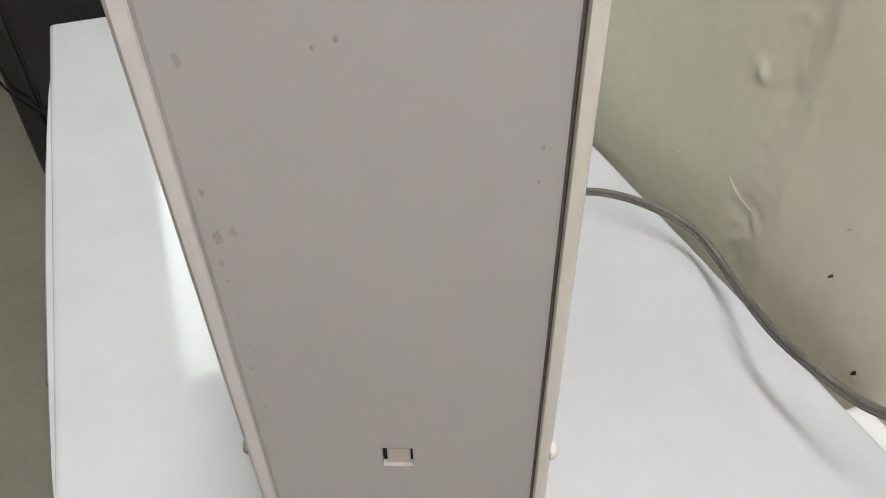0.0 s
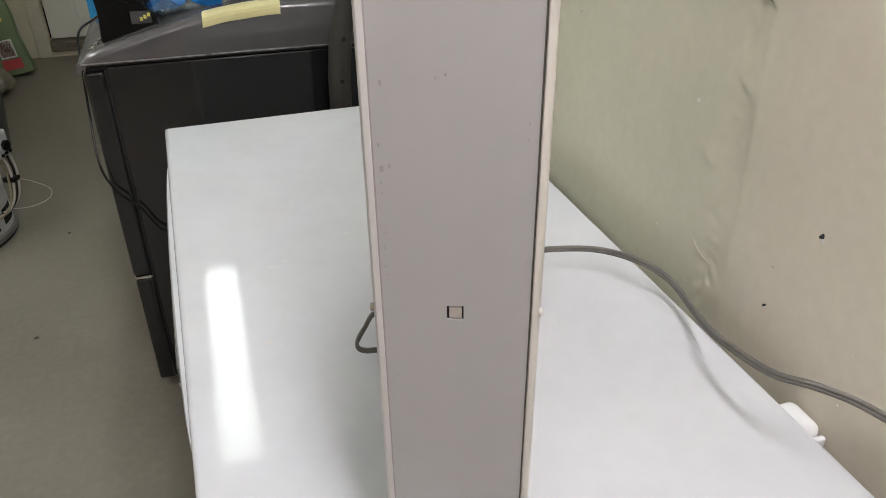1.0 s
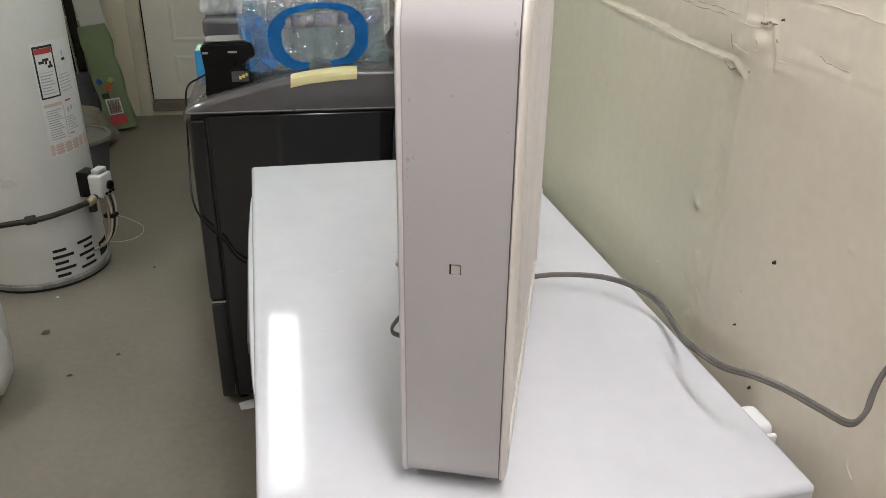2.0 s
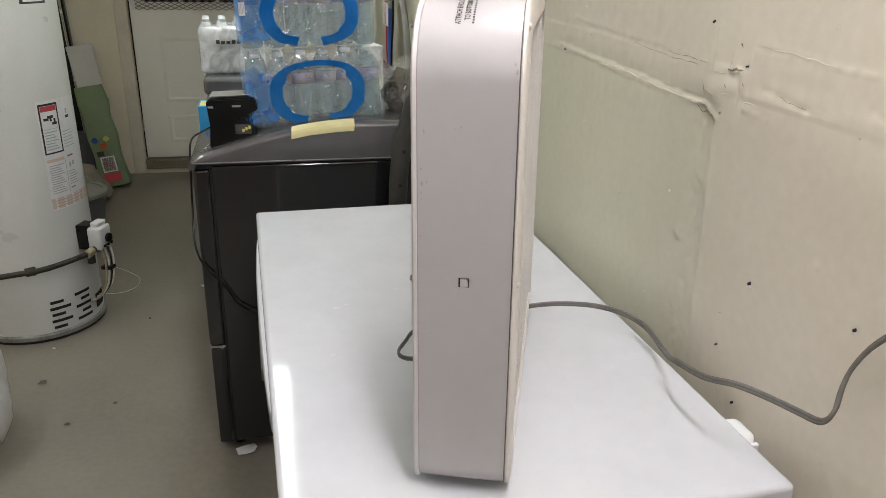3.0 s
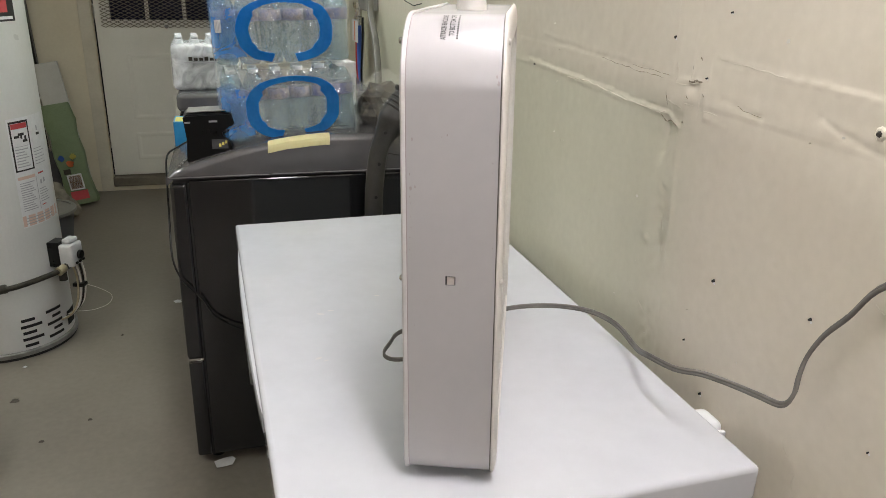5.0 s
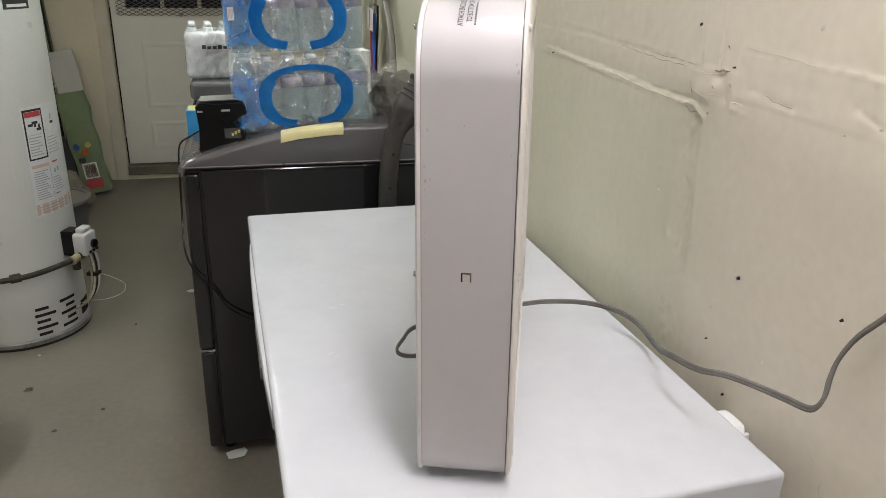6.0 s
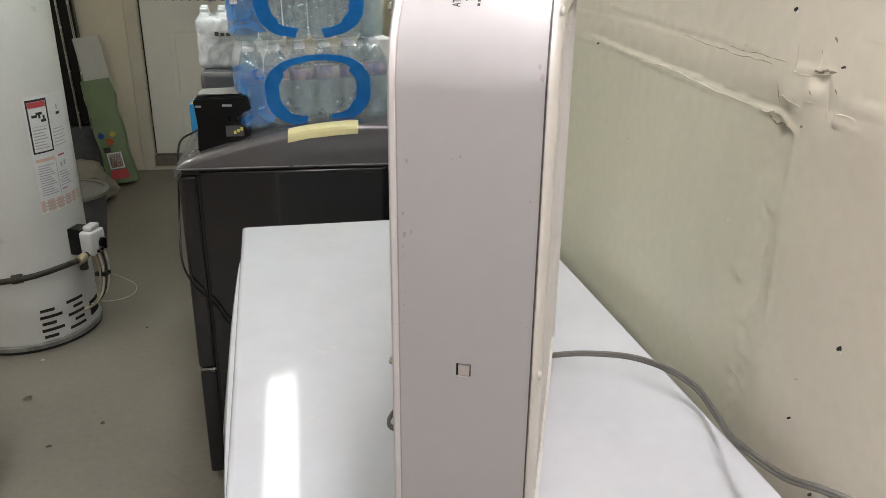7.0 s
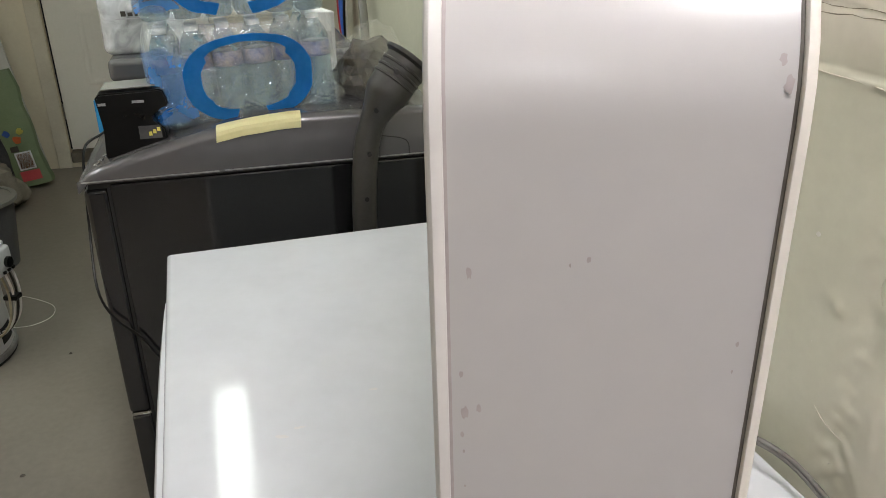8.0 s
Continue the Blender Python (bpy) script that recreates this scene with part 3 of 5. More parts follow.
def ceiling_light(x, y, turn, material, label):
    """A four foot fixture under the ceiling; it runs along y at turn 0."""
    lamp = thing("ceiling_light", pose(x, y, 2.30, 0, 0, turn), label, "ceiling light", "ceiling lights")
    half = 0.61
    part("housing", box(-0.085, 0.085, -half - 0.03, half + 0.03, 0.012, CEIL - 2.30 - 0.002, 0.008), M_CEILING, lamp)
    part("diffuser", box(-0.065, 0.065, -half, half, -0.012, 0.011, 0.006), material, lamp, "glowing white diffuser")
    for s in (-1, 1):
        part("end_cap", box(-0.072, 0.072, s * half - 0.012 + s * 0.013, s * half + 0.012 + s * 0.013, -0.016, 0.0115, 0.003), M_CEILING, lamp)
    return lamp


ceiling_light(0.185, 2.59, 0, M_TUBE_FAR, "one of four lit four foot fluorescent ceiling fixtures, the aisle one added as fill")
ceiling_light(0.47, -0.03, 0, M_TUBE_NEAR, "one of four lit four foot fluorescent ceiling fixtures, the aisle one added as fill")
ceiling_light(-0.66, -2.5, 0, M_TUBE_REAR, "one of four lit four foot fluorescent ceiling fixtures, the aisle one added as fill")
# unseen aisle fixture, added as fill for the water heater and the floor
ceiling_light(-1.05, 1.8, 0, M_FILL_AISLE, "one of four lit four foot fluorescent ceiling fixtures, the aisle one added as fill")

# ---- chest freezer ----
FZ = 0.872
freezer = thing("chest_freezer", pose(0.506, 0.93, 0, 0, 0, 1.8), "glossy white chest freezer with a closed lid", "freezer")
FW, FL = 0.297, 0.56
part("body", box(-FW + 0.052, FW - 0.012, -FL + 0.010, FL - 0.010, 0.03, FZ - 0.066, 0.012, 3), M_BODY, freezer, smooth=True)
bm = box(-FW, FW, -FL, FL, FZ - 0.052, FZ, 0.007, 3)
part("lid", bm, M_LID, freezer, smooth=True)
part("gasket", box(-FW + 0.054, FW - 0.014, -FL + 0.014, FL - 0.014, FZ - 0.0655, FZ - 0.0525), M_DARK_GAP, freezer, "dark rubber lid seal")
smear = random.Random(21)
for sx, sy, sr in ((-0.175, 0.02, 0.0035), (-0.155, 0.03, 0.0025), (-0.06, 0.075, 0.0025), (-0.20, -0.14, 0.003), (-0.19, -0.15, 0.002)):
    part("lid_smear", blob(0, 0, sr, 11, smear.randrange(999), squash=2.6), M_RIM_GREY, freezer).matrix_basis = pose(sx, sy, FZ + 0.0004, 0, 0, smear.uniform(-30, 30))
# a slim pull lip, thickest at its middle; a dark box paints the shade of the finger recess below its near half
bm = bmesh.new()
rows = []
for k in range(25):
    t = k / 24
    out = 0.0015 + 0.0075 * math.sin(math.pi * t) ** 0.6
    y = 0.395 - 0.66 * t
    rows.append([bm.verts.new((-FW - d, y, FZ - h)) for d, h in ((0.0002, 0.007), (out * 0.7, 0.008), (out, 0.012), (out, 0.034), (out * 0.6, 0.038), (0.0002, 0.039))])
for p, q in zip(rows, rows[1:]):
    for i in range(6):
        bm.faces.new((p[i], p[(i + 1) % 6], q[(i + 1) % 6], q[i]))
bm.faces.new(rows[0]), bm.faces.new(rows[-1][::-1])
lip = part("handle", bm, M_LID, freezer, "slim white pull lip", smooth=True)
part("finger_recess_shade", box(-FW - 0.0098, -FW - 0.004, -0.135, 0.03, FZ - 0.036, FZ - 0.014, 0.002), M_SHADE_GREY, lip)
for hy in (-0.435, 0.40):
    h = part("hinge", box(FW - 0.003, FW + 0.030, hy - 0.014, hy + 0.034, FZ - 0.10, FZ - 0.011, 0.011, 4), M_BODY, freezer, "white plastic hinge cover", smooth=True)
    part("hinge_cap", box(FW + 0.002, FW + 0.028, hy - 0.022, hy - 0.0145, FZ - 0.06, FZ - 0.020, 0.003, 3), M_BODY, h, smooth=True)
for sx in (-1, 1):
    for sy in (-1, 1):
        part("foot", cyl(0.022, 0, 0.032, 14, at=(sx * (FW - 0.06), sy * (FL - 0.07))), M_BLACK, freezer)

# ---- box fan ----
FAN_H, FAN_D, T = 0.529, 0.52, 0.0490
fan = thing("box_fan", pose(0.4253, 0.4400, FZ + 0.0078, -0.8, -1.15, -21.4), "mauve grey steel box fan standing on the freezer", "fan")
R0, R1 = 0.024, 0.075
foot_gap = 0.004
ring = round_rect(FAN_D, foot_gap, FAN_H, R0, R1, 10)
HOLE_Z, HOLE = 0.2545, 0.0055
# sheet steel wrap with a square punched hole in the near side
bm = bmesh.new()
loop = ring[:]
a = [bm.verts.new((-T, y, z)) for y, z in loop]
b = [bm.verts.new((T, y, z)) for y, z in loop]
n = len(loop)
for i in range(n):
    j = (i + 1) % n
    if abs(loop[i][0]) < 1e-6 and abs(loop[j][0]) < 1e-6 and abs(loop[i][1] - loop[j][1]) > 0.1:
        continue
    bm.faces.new((a[i], a[j], b[j], b[i]))
us = [-T, -HOLE, HOLE, T]
vs = [foot_gap + R0, HOLE_Z - HOLE, HOLE_Z + HOLE, FAN_H - R1]
g = [[bm.verts.new((u, 0, w)) for u in us] for w in vs]
for j in range(3):
    for i in range(3):
        if (i, j) != (1, 1):
            bm.faces.new((g[j][i], g[j][i + 1], g[j + 1][i + 1], g[j + 1][i]))
c = [g[1][1], g[1][2], g[2][2], g[2][1]]
d = [bm.verts.new((q.co.x, 0.002, q.co.z)) for q in c]
for i in range(4):
    bm.faces.new((c[i], c[(i + 1) % 4], d[(i + 1) % 4], d[i]))
bmesh.ops.remove_doubles(bm, verts=bm.verts, dist=1e-5)
part("housing", bm, M_FAN, fan, smooth=True)
bm = box(-0.0040, 0.0043, 0.0012, 0.004, HOLE_Z - 0.0052, HOLE_Z + 0.0038, 0.0006)
part("hole_backing", box(-0.0075, 0.0075, 0.0042, 0.006, HOLE_Z - 0.0075, HOLE_Z + 0.0075), M_DARK_GAP, fan)
part("hole_plug", bm, M_CAP, fan, "yellowed plastic plug in a square hole")


def fan_ring(offset):
    """The housing's outline moved outwards by offset."""
    return round_rect(FAN_D + 2 * offset, foot_gap - offset, FAN_H + offset, R0 + offset, R1 + offset, 10)


def rim(name, profile, material, label):
    """A frame round the housing from a closed (u, offset) profile."""
    st = []
    cols = [fan_ring(o) for _, o in profile]
    for k in range(len(cols[0])):
        st.append([(u, cols[q][k][0] - o, max(cols[q][k][1], 0.0005)) for q, (u, o) in enumerate(profile)])
    return part(name, hoop(st), material, fan, label, smooth=True)


# rear: a thin rolled edge; front: a deeper moulded bezel
rim("rear_rim", [(-T + 0.001, -0.004), (-T + 0.001, 0.0015), (-T - 0.0008, 0.0024), (-T - 0.0024, 0.0026), (-T - 0.0038, 0.0016), (-T - 0.0045, -0.001), (-T - 0.0048, -0.012), (-T - 0.003, -0.012)], M_RIM_GREY, "thin rolled metal edge")
rim("front_seam", [(T - 0.0008, -0.003), (T - 0.0008, 0.00015), (T + 0.0003, 0.00015), (T + 0.0003, -0.003)], M_SEAM, "dark seam beside the bezel")
# shade of the groove beside the rolled edge, laid on as a thin dark strip
rim("rear_groove_shade", [(-T + 0.0010, -0.003), (-T + 0.0010, 0.00015), (-T + 0.0021, 0.00015), (-T + 0.0021, -0.003)], M_SCUFF_SHADE, "dark strip for the shade in the groove beside the rolled edge")
rim("front_bezel", [(T + 0.0003, -0.004), (T + 0.0003, 0.0010), (T + 0.0009, 0.0018), (T + 0.0025, 0.0016), (T + 0.0045, -0.0005), (T + 0.0060, -0.005), (T + 0.0070, -0.012), (T + 0.0072, -0.030), (T + 0.004, -0.030)], M_RIM, "cream plastic front bezel")
for s in (-1, 1):
    for rz in (HOLE_Z, 0.505, 0.03):
        bm = lathe([(0.0034, 0), (0.0034, 0.001), (0.0026, 0.0022), (0.001, 0.0027)], 14)
        r = part("rivet", bm, M_STEEL if s < 0 else M_RIM, fan, smooth=True)
        r.matrix_basis = pose(s * (T + (0.0048 if s < 0 else 0.0052)), 0.004 if rz == HOLE_Z else 0.02, rz, 0, s * 90, 0)
# grilles on both open faces: upright wires and two hoops
for s in (-1, 1):
    u = s * (T + 0.003)
    bm = bmesh.new()
    for k in range(23):
        y = 0.03 + k * (FAN_D - 0.06) / 22
        box(u - 0.0012, u + 0.0012, y - 0.0012, y + 0.0012, 0.02, FAN_H - 0.016, bm=bm)
    tagged(part("grille", bm, M_RIM if s > 0 else M_RIM_GREY, fan), kind="stuff")
mid = FAN_H / 2 + 0.002
bm = cyl(0.05, -0.03, 0.03, 28, bevel=0.006)
hub = part("motor_hub", bm, M_RIM_GREY, fan, smooth=True)
hub.matrix_basis = pose(0, FAN_D / 2, mid, 0, 90, 0)
for k in range(5):
    bm = bmesh.new()
    rows = []
    for q in range(7):
        r = 0.045 + q * 0.029
        half = radians(16 + q * 2.2)
        rows.append([bm.verts.new((r * math.cos(t), r * math.sin(t), 0.018 * math.sin(t / half) if half else 0)) for t in (-half, -half / 2, 0, half / 2, half)])
    for p, q in zip(rows, rows[1:]):
        for i in range(4):
            bm.faces.new((p[i], p[i + 1], q[i + 1], q[i]))
    bmesh.ops.solidify(bm, geom=bm.faces[:], thickness=0.002)
    bl = part("blade", bm, M_RIM_GREY, fan, smooth=True)
    bl.matrix_basis = pose(0, FAN_D / 2, mid, 0, 90, 0) @ pose(0, 0, 0, 0, 0, 72 * k)
bm = lathe([(0.0175, 0), (0.0175, 0.006), (0.0165, 0.020), (0.014, 0.022)], 28)
knob = part("control_knob", bm, M_RIM, fan, "cream plastic control knob", smooth=True)
knob.matrix_basis = pose(0.006, 0.17, FAN_H + 0.0008)
part("knob_grip", box(-0.003, 0.003, -0.0135, 0.0135, 0.021, 0.028, 0.001), M_RIM, knob)


def on_wrap(x, s, lift=0.0006):
    """Up the near side from the floor of the fan, over the rounded top edge and back: s is the way along it."""
    flat = FAN_H - R1
    if s <= flat:
        return Vector((x, -lift, s))
    arc = R1 * math.pi / 2
    if s <= flat + arc:
        t = (s - flat) / R1
        return Vector((x, R1 - (R1 + lift) * math.cos(t), flat + (R1 + lift) * math.sin(t)))
    return Vector((x, R1 + s - flat - arc, FAN_H + lift))


def wrap_type(text, size, x, s0):
    bm = lettering(text, size)
    bmesh.ops.triangulate(bm, faces=bm.faces)
    bmesh.ops.subdivide_edges(bm, edges=[e for e in bm.edges if e.calc_length() > 0.004], cuts=2)
    for q in bm.verts:
        q.co = on_wrap(x - q.co.y, s0 + q.co.x * 0.66)
    return part("lettering", bm, M_INK, fan, "black printed words")


wrap_type("ATTACH ENCLOSED", 0.0076, -0.0095, 0.511)
wrap_type("TO BOTTOM OF F", 0.0076, -0.0010, 0.516)
for k in range(14):
    bm = bmesh.new()
    s0 = 0.512 + k * 0.0034
    q = [bm.verts.new(on_wrap(x, s)) for x, s in ((0.0014, s0), (0.0032, s0), (0.0032, s0 + 0.0022), (0.0014, s0 + 0.0022))]
    bm.faces.new(q)
    part("printed_bar", bm, M_INK, fan)
rnd = random.Random(4)
scuffs = [(-0.0425, 0.357, 0.0036), (-0.038, 0.359, 0.0024), (-0.0437, 0.372, 0.0018), (-0.0436, 0.348, 0.0017), (-0.0432, 0.341, 0.0012), (-0.0408, 0.409, 0.0030), (-0.0425, 0.314, 0.0013),
          (-0.0438, 0.303, 0.0014), (-0.0441, 0.289, 0.0014), (-0.0428, 0.283, 0.0011), (0.0440, 0.473, 0.0026), (0.0462, 0.466, 0.0038), (-0.041, 0.06, 0.0012), (0.0425, 0.386, 0.0014), (-0.0045, 0.414, 0.0016),
          (-0.010, 0.412, 0.001), (0.042, 0.376, 0.001), (0.0445, 0.294, 0.0012), (-0.0438, 0.296, 0.0009), (-0.0395, 0.20, 0.0012), (-0.0430, 0.326, 0.0009)]
for k, (x, s, r) in enumerate(scuffs):
    bm = blob(0, 0, 0.75 * r, 13, k + 3, squash=0.55)
    for q in bm.verts:
        q.co = on_wrap(x + q.co.x, s + q.co.y, 0.0003)
    part("scuff", bm, M_SCUFF_SHADE, fan)

# ---- fan cord ----
cord = thing("power_cord", pose(0, 0, 0), "grey flat mains cord trailing from the fan towards the wall", "cord")
run = [(0.55, 0.81, 0.890), (0.59, 0.835, 0.894), (0.640, 0.841, 0.899), (0.684, 0.827, 0.907), (0.737, 0.803, 0.911), (0.768, 0.757, 0.917), (0.789, 0.716, 0.911), (0.782, 0.650, 0.911), (0.763, 0.600, 0.928),
       (0.747, 0.551, 0.948), (0.749, 0.490, 0.961), (0.767, 0.455, 0.970), (0.790, 0.428, 0.968), (0.795, 0.381, 0.978), (0.804, 0.352, 0.982), (0.812, 0.346, 0.998), (0.820, 0.352, 1.020),
       (0.828, 0.354, 1.043), (0.834, 0.343, 1.074), (0.836, 0.318, 1.109), (0.836, 0.281, 1.161), (0.838, 0.20, 1.205), (0.838, 0.10, 1.225), (0.838, -0.05, 1.21), (0.838, -0.25, 1.15), (0.836, -0.45, 1.10)]
bm = sweep([(x, y, z - 0.0019) for x, y, z in run], 0.0026, 10, 6)
sweep([(x + 0.0008, y - 0.0005, z + 0.0019) for x, y, z in run], 0.0026, 10, 6, bm=bm)
part("cable", bm, M_CORD, cord, smooth=True)
loop = [(0.478, 0.75, 0.93), (0.428, 0.73, 0.93), (0.41, 0.715, 0.921), (0.398, 0.7, 0.915), (0.402, 0.695, 0.908), (0.422, 0.7, 0.9), (0.472, 0.7, 0.9)]
bm = sweep(loop, 0.0020, 10, 6)
sweep([(x, y, z + 0.0032) for x, y, z in loop], 0.0020, 10, 6, bm=bm)
part("cable_loop", bm, M_CORD, cord, smooth=True)
# wall outlet out of sight where the cord ends
outlet = thing("wall_outlet", pose(WALL_X, -0.45, 1.10), "cream wall outlet with the plugged in cord", "outlet")
part("plate", box(-0.008, -0.001, -0.035, 0.035, -0.057, 0.057, 0.002), M_RIM, outlet)
part("plug", box(-0.034, -0.0085, -0.014, 0.014, -0.014, 0.014, 0.004), M_CORD, outlet)

# ---- dryer ----
dryer = thing("clothes_dryer", pose(0, 0, 0), "dark graphite clothes dryer with goods stacked on top", "dryer")
DX, DY, DW, DD = 0.027, 1.79, 0.69, 0.72
part("cabinet", box(DX + 0.050, DX + DD, DY, DY + DW, 0.03, 0.900, 0.004), M_DRYER, dryer)
part("front_panel", box(DX, DX + 0.046, DY + 0.001, DY + DW - 0.001, 0.362, 0.892, 0.010, 3), M_DRYER, dryer, smooth=True)
part("toe_panel", box(DX + 0.002, DX + 0.046, DY + 0.001, DY + DW - 0.001, 0.025, 0.354, 0.008, 3), M_DRYER, dryer, smooth=True)
part("lint_lid_seam", sweep([(DX + 0.56, DY - 0.0082, 0.962), (DX + 0.60, DY - 0.0086, 0.956), (DX + 0.648, DY - 0.0086, 0.943), (DX + 0.656, DY - 0.0086, 0.909)], 0.0012, 6, 5), M_DARK_GAP, dryer)
# light caught by the top's lower bevel, painted as a pale strip
part("edge_highlight", box(DX + 0.002, DX + DD - 0.004, DY - 0.0096, DY - 0.0078, 0.9105, 0.9130), M_EDGE_GLINT, dryer, "painted highlight along the lower edge of the top")
part("seam_trim", box(DX + 0.004, DX + 0.044, DY + 0.004, DY + DW - 0.004, 0.3545, 0.3615), M_STEEL, dryer)
part("seam", box(DX + 0.044, DX + 0.052, DY + 0.004, DY + DW - 0.004, 0.03, 0.890), M_DARK_GAP, dryer)
part("top_gap", box(DX + 0.01, DX + DD - 0.005, DY + 0.006, DY + DW - 0.006, 0.8925, 0.9065), M_DARK_GAP, dryer)


def top_height(x):
    """The lid's crown over the depth of the dryer."""
    t = (x - DX) / DD
    return 0.925 + 0.088 * math.sin(min(t / 0.62, 1) * math.pi / 2) ** 1.0 - 0.004 * max(t - 0.62, 0)


bm = bmesh.new()
xs = [DX - 0.006 + (DD + 0.006) * k / 28 for k in range(29)]
rows = []
for x in xs:
    h = top_height(x) - (0.018 * max(0, 1 - (x - DX + 0.006) / 0.02) ** 2)
    prof = [(DY - 0.006, 0.907), (DY - 0.008, 0.914), (DY - 0.008, h - 0.016), (DY - 0.0055, h - 0.007), (DY + 0.002, h - 0.001), (DY + 0.012, h),
            (DY + DW / 2, h + 0.002), (DY + DW - 0.012, h), (DY + DW - 0.002, h - 0.001), (DY + DW + 0.006, h - 0.007), (DY + DW + 0.008, h - 0.016), (DY + DW + 0.008, 0.914), (DY + DW + 0.006, 0.907)]
    rows.append([bm.verts.new((x, y, z)) for y, z in prof])
for p, q in zip(rows, rows[1:]):
    for i in range(len(p)):
        bm.faces.new((p[i], p[(i + 1) % len(p)], q[(i + 1) % len(p)], q[i]))
bm.faces.new(rows[0])
bm.faces.new(rows[-1][::-1])
part("top", bm, M_DRYER_TOP, dryer, "lighter metallic crowned top", smooth=True)
for k in range(3):
    r = part("badge", lathe([(0.0065, 0), (0.0065, 0.003), (0.004, 0.004)], 14), M_STEEL, dryer, "small chrome badge", smooth=True)
    r.matrix_basis = pose(DX + 0.030 + 0.006 * k, DY + 0.03 + k * 0.024, top_height(DX + 0.030 + 0.006 * k) - 0.001, 0, -20, 0)
for sx in (0.06, DD - 0.06):
    for sy in (0.05, DW - 0.05):
        part("foot", cyl(0.02, 0, 0.032, 12, at=(DX + sx, DY + sy)), M_BLACK, dryer)

washer = thing("washing_machine", pose(0.02, 2.53, 0), "dark graphite washing machine beside the dryer", "washing machine")
part("cabinet", box(0, 0.70, 0, 0.68, 0.03, 0.945, 0.008, 3), M_DRYER, washer, smooth=True)
part("top", box(-0.004, 0.70, -0.004, 0.684, 0.956, 1.018, 0.016, 4), M_DRYER_TOP, washer, smooth=True)
part("trim_line", box(0.006, 0.694, -0.0062, -0.0042, 0.958, 0.9615), M_STEEL, washer, "thin chrome trim line")
part("top_seam", box(0.008, 0.69, 0.008, 0.672, 0.9455, 0.9555), M_DARK_GAP, washer)
for sx in (0.06, 0.64):
    for sy in (0.05, 0.63):
        part("foot", cyl(0.02, 0, 0.032, 12, at=(sx, sy)), M_BLACK, washer)


# ---- goods on the machines ----
def film_shell(w, d, h, seed, rough=0.006, n=16, sag=0.0):
    """Shrink film drawn over a block of bottles: a rounded box with dents and wrinkles, base at z = 0."""
    bm = bmesh.new()
    bmesh.ops.create_cube(bm, size=2)
    bmesh.ops.subdivide_edges(bm, edges=bm.edges[:], cuts=n, use_grid_fill=True)
    r = 0.022
    half = Vector((w / 2, d / 2, h / 2))
    for q in bm.verts:
        p = Vector([q.co[i] * half[i] for i in range(3)])
        core = Vector([max(-half[i] + r, min(half[i] - r, p[i])) for i in range(3)])
        out = p - core
        p = core + (out.normalized() * r if out.length > 1e-6 else out)
        k = noise.noise(Vector((p.x * 16 + seed, p.y * 16, p.z * 10))) + 0.5 * noise.noise(Vector((p.x * 45, p.y * 45 + seed, p.z * 28)))
        way = Vector((q.co.x if abs(q.co.x) > 0.99 else 0, q.co.y if abs(q.co.y) > 0.99 else 0, q.co.z if q.co.z > 0.99 else 0))
        p += way * (rough * k)
        p.z = max(p.z + half.z, 0.0)
        q.co = p
    return bm


def bottle_meshes(r, h, body_mat, band_mat, cap_mat):
    """Shared meshes of one ribbed drinks bottle: body, paper band, cap."""
    prof = [(r * 0.8, 0.0), (r * 0.97, 0.006)]
    k = 0
    while 0.012 + k * 0.009 < h * 0.52:
        z = 0.012 + k * 0.009
        prof += [(r, z), (r * 0.95, z + 0.0045)]
        k += 1
    prof += [(r, h * 0.55), (r, h * 0.74), (r * 0.86, h * 0.82), (r * 0.5, h * 0.92), (r * 0.4, h * 0.95)]
    out = []
    for name, bm, mat in (("bottle", lathe(prof, 16), body_mat), ("label_band", lathe([(r * 1.015, h * 0.57), (r * 1.015, h * 0.72)], 16), band_mat),
                          ("cap", lathe([(r * 0.45, h * 0.95), (r * 0.45, h * 1.0), (r * 0.4, h * 1.005)], 12), cap_mat)):
        for fc in bm.faces:
            fc.smooth = True
        me = bpy.data.meshes.new(name)
        bm.to_mesh(me)
        bm.free()
        me.materials.append(mat)
        out.append(me)
    return out


def fill_bottles(pack, nx, ny, pitch, meshes, keep=lambda i, j: True):
    for i in range(nx):
        for j in range(ny):
            if keep(i, j):
                b = new("bottle", meshes[0])
                b.parent = pack
                b.matrix_basis = pose((i - (nx - 1) / 2) * pitch, (j - (ny - 1) / 2) * pitch, 0.003, 0, 0, (i * 37 + j * 71) % 360)
                for me in meshes[1:]:
                    c = new(me.name, me)
                    c.parent = b


M_BAND = surface("printed_bottle_band", (0.012, 0.06, 0.26), (0.40, 0.32, 0.24), 0.4, scale=14, fine=90, bump=0)
M_CAPW = surface("white_bottle_cap", (0.6, 0.62, 0.64), (0.7, 0.72, 0.74), 0.4, bump=0)
BIG = bottle_meshes(0.030, 0.195, M_BOTTLE, M_BAND, M_CAPW)
SMALL = bottle_meshes(0.027, 0.185, M_BOTTLE_W, M_LABEL, M_CAPW)


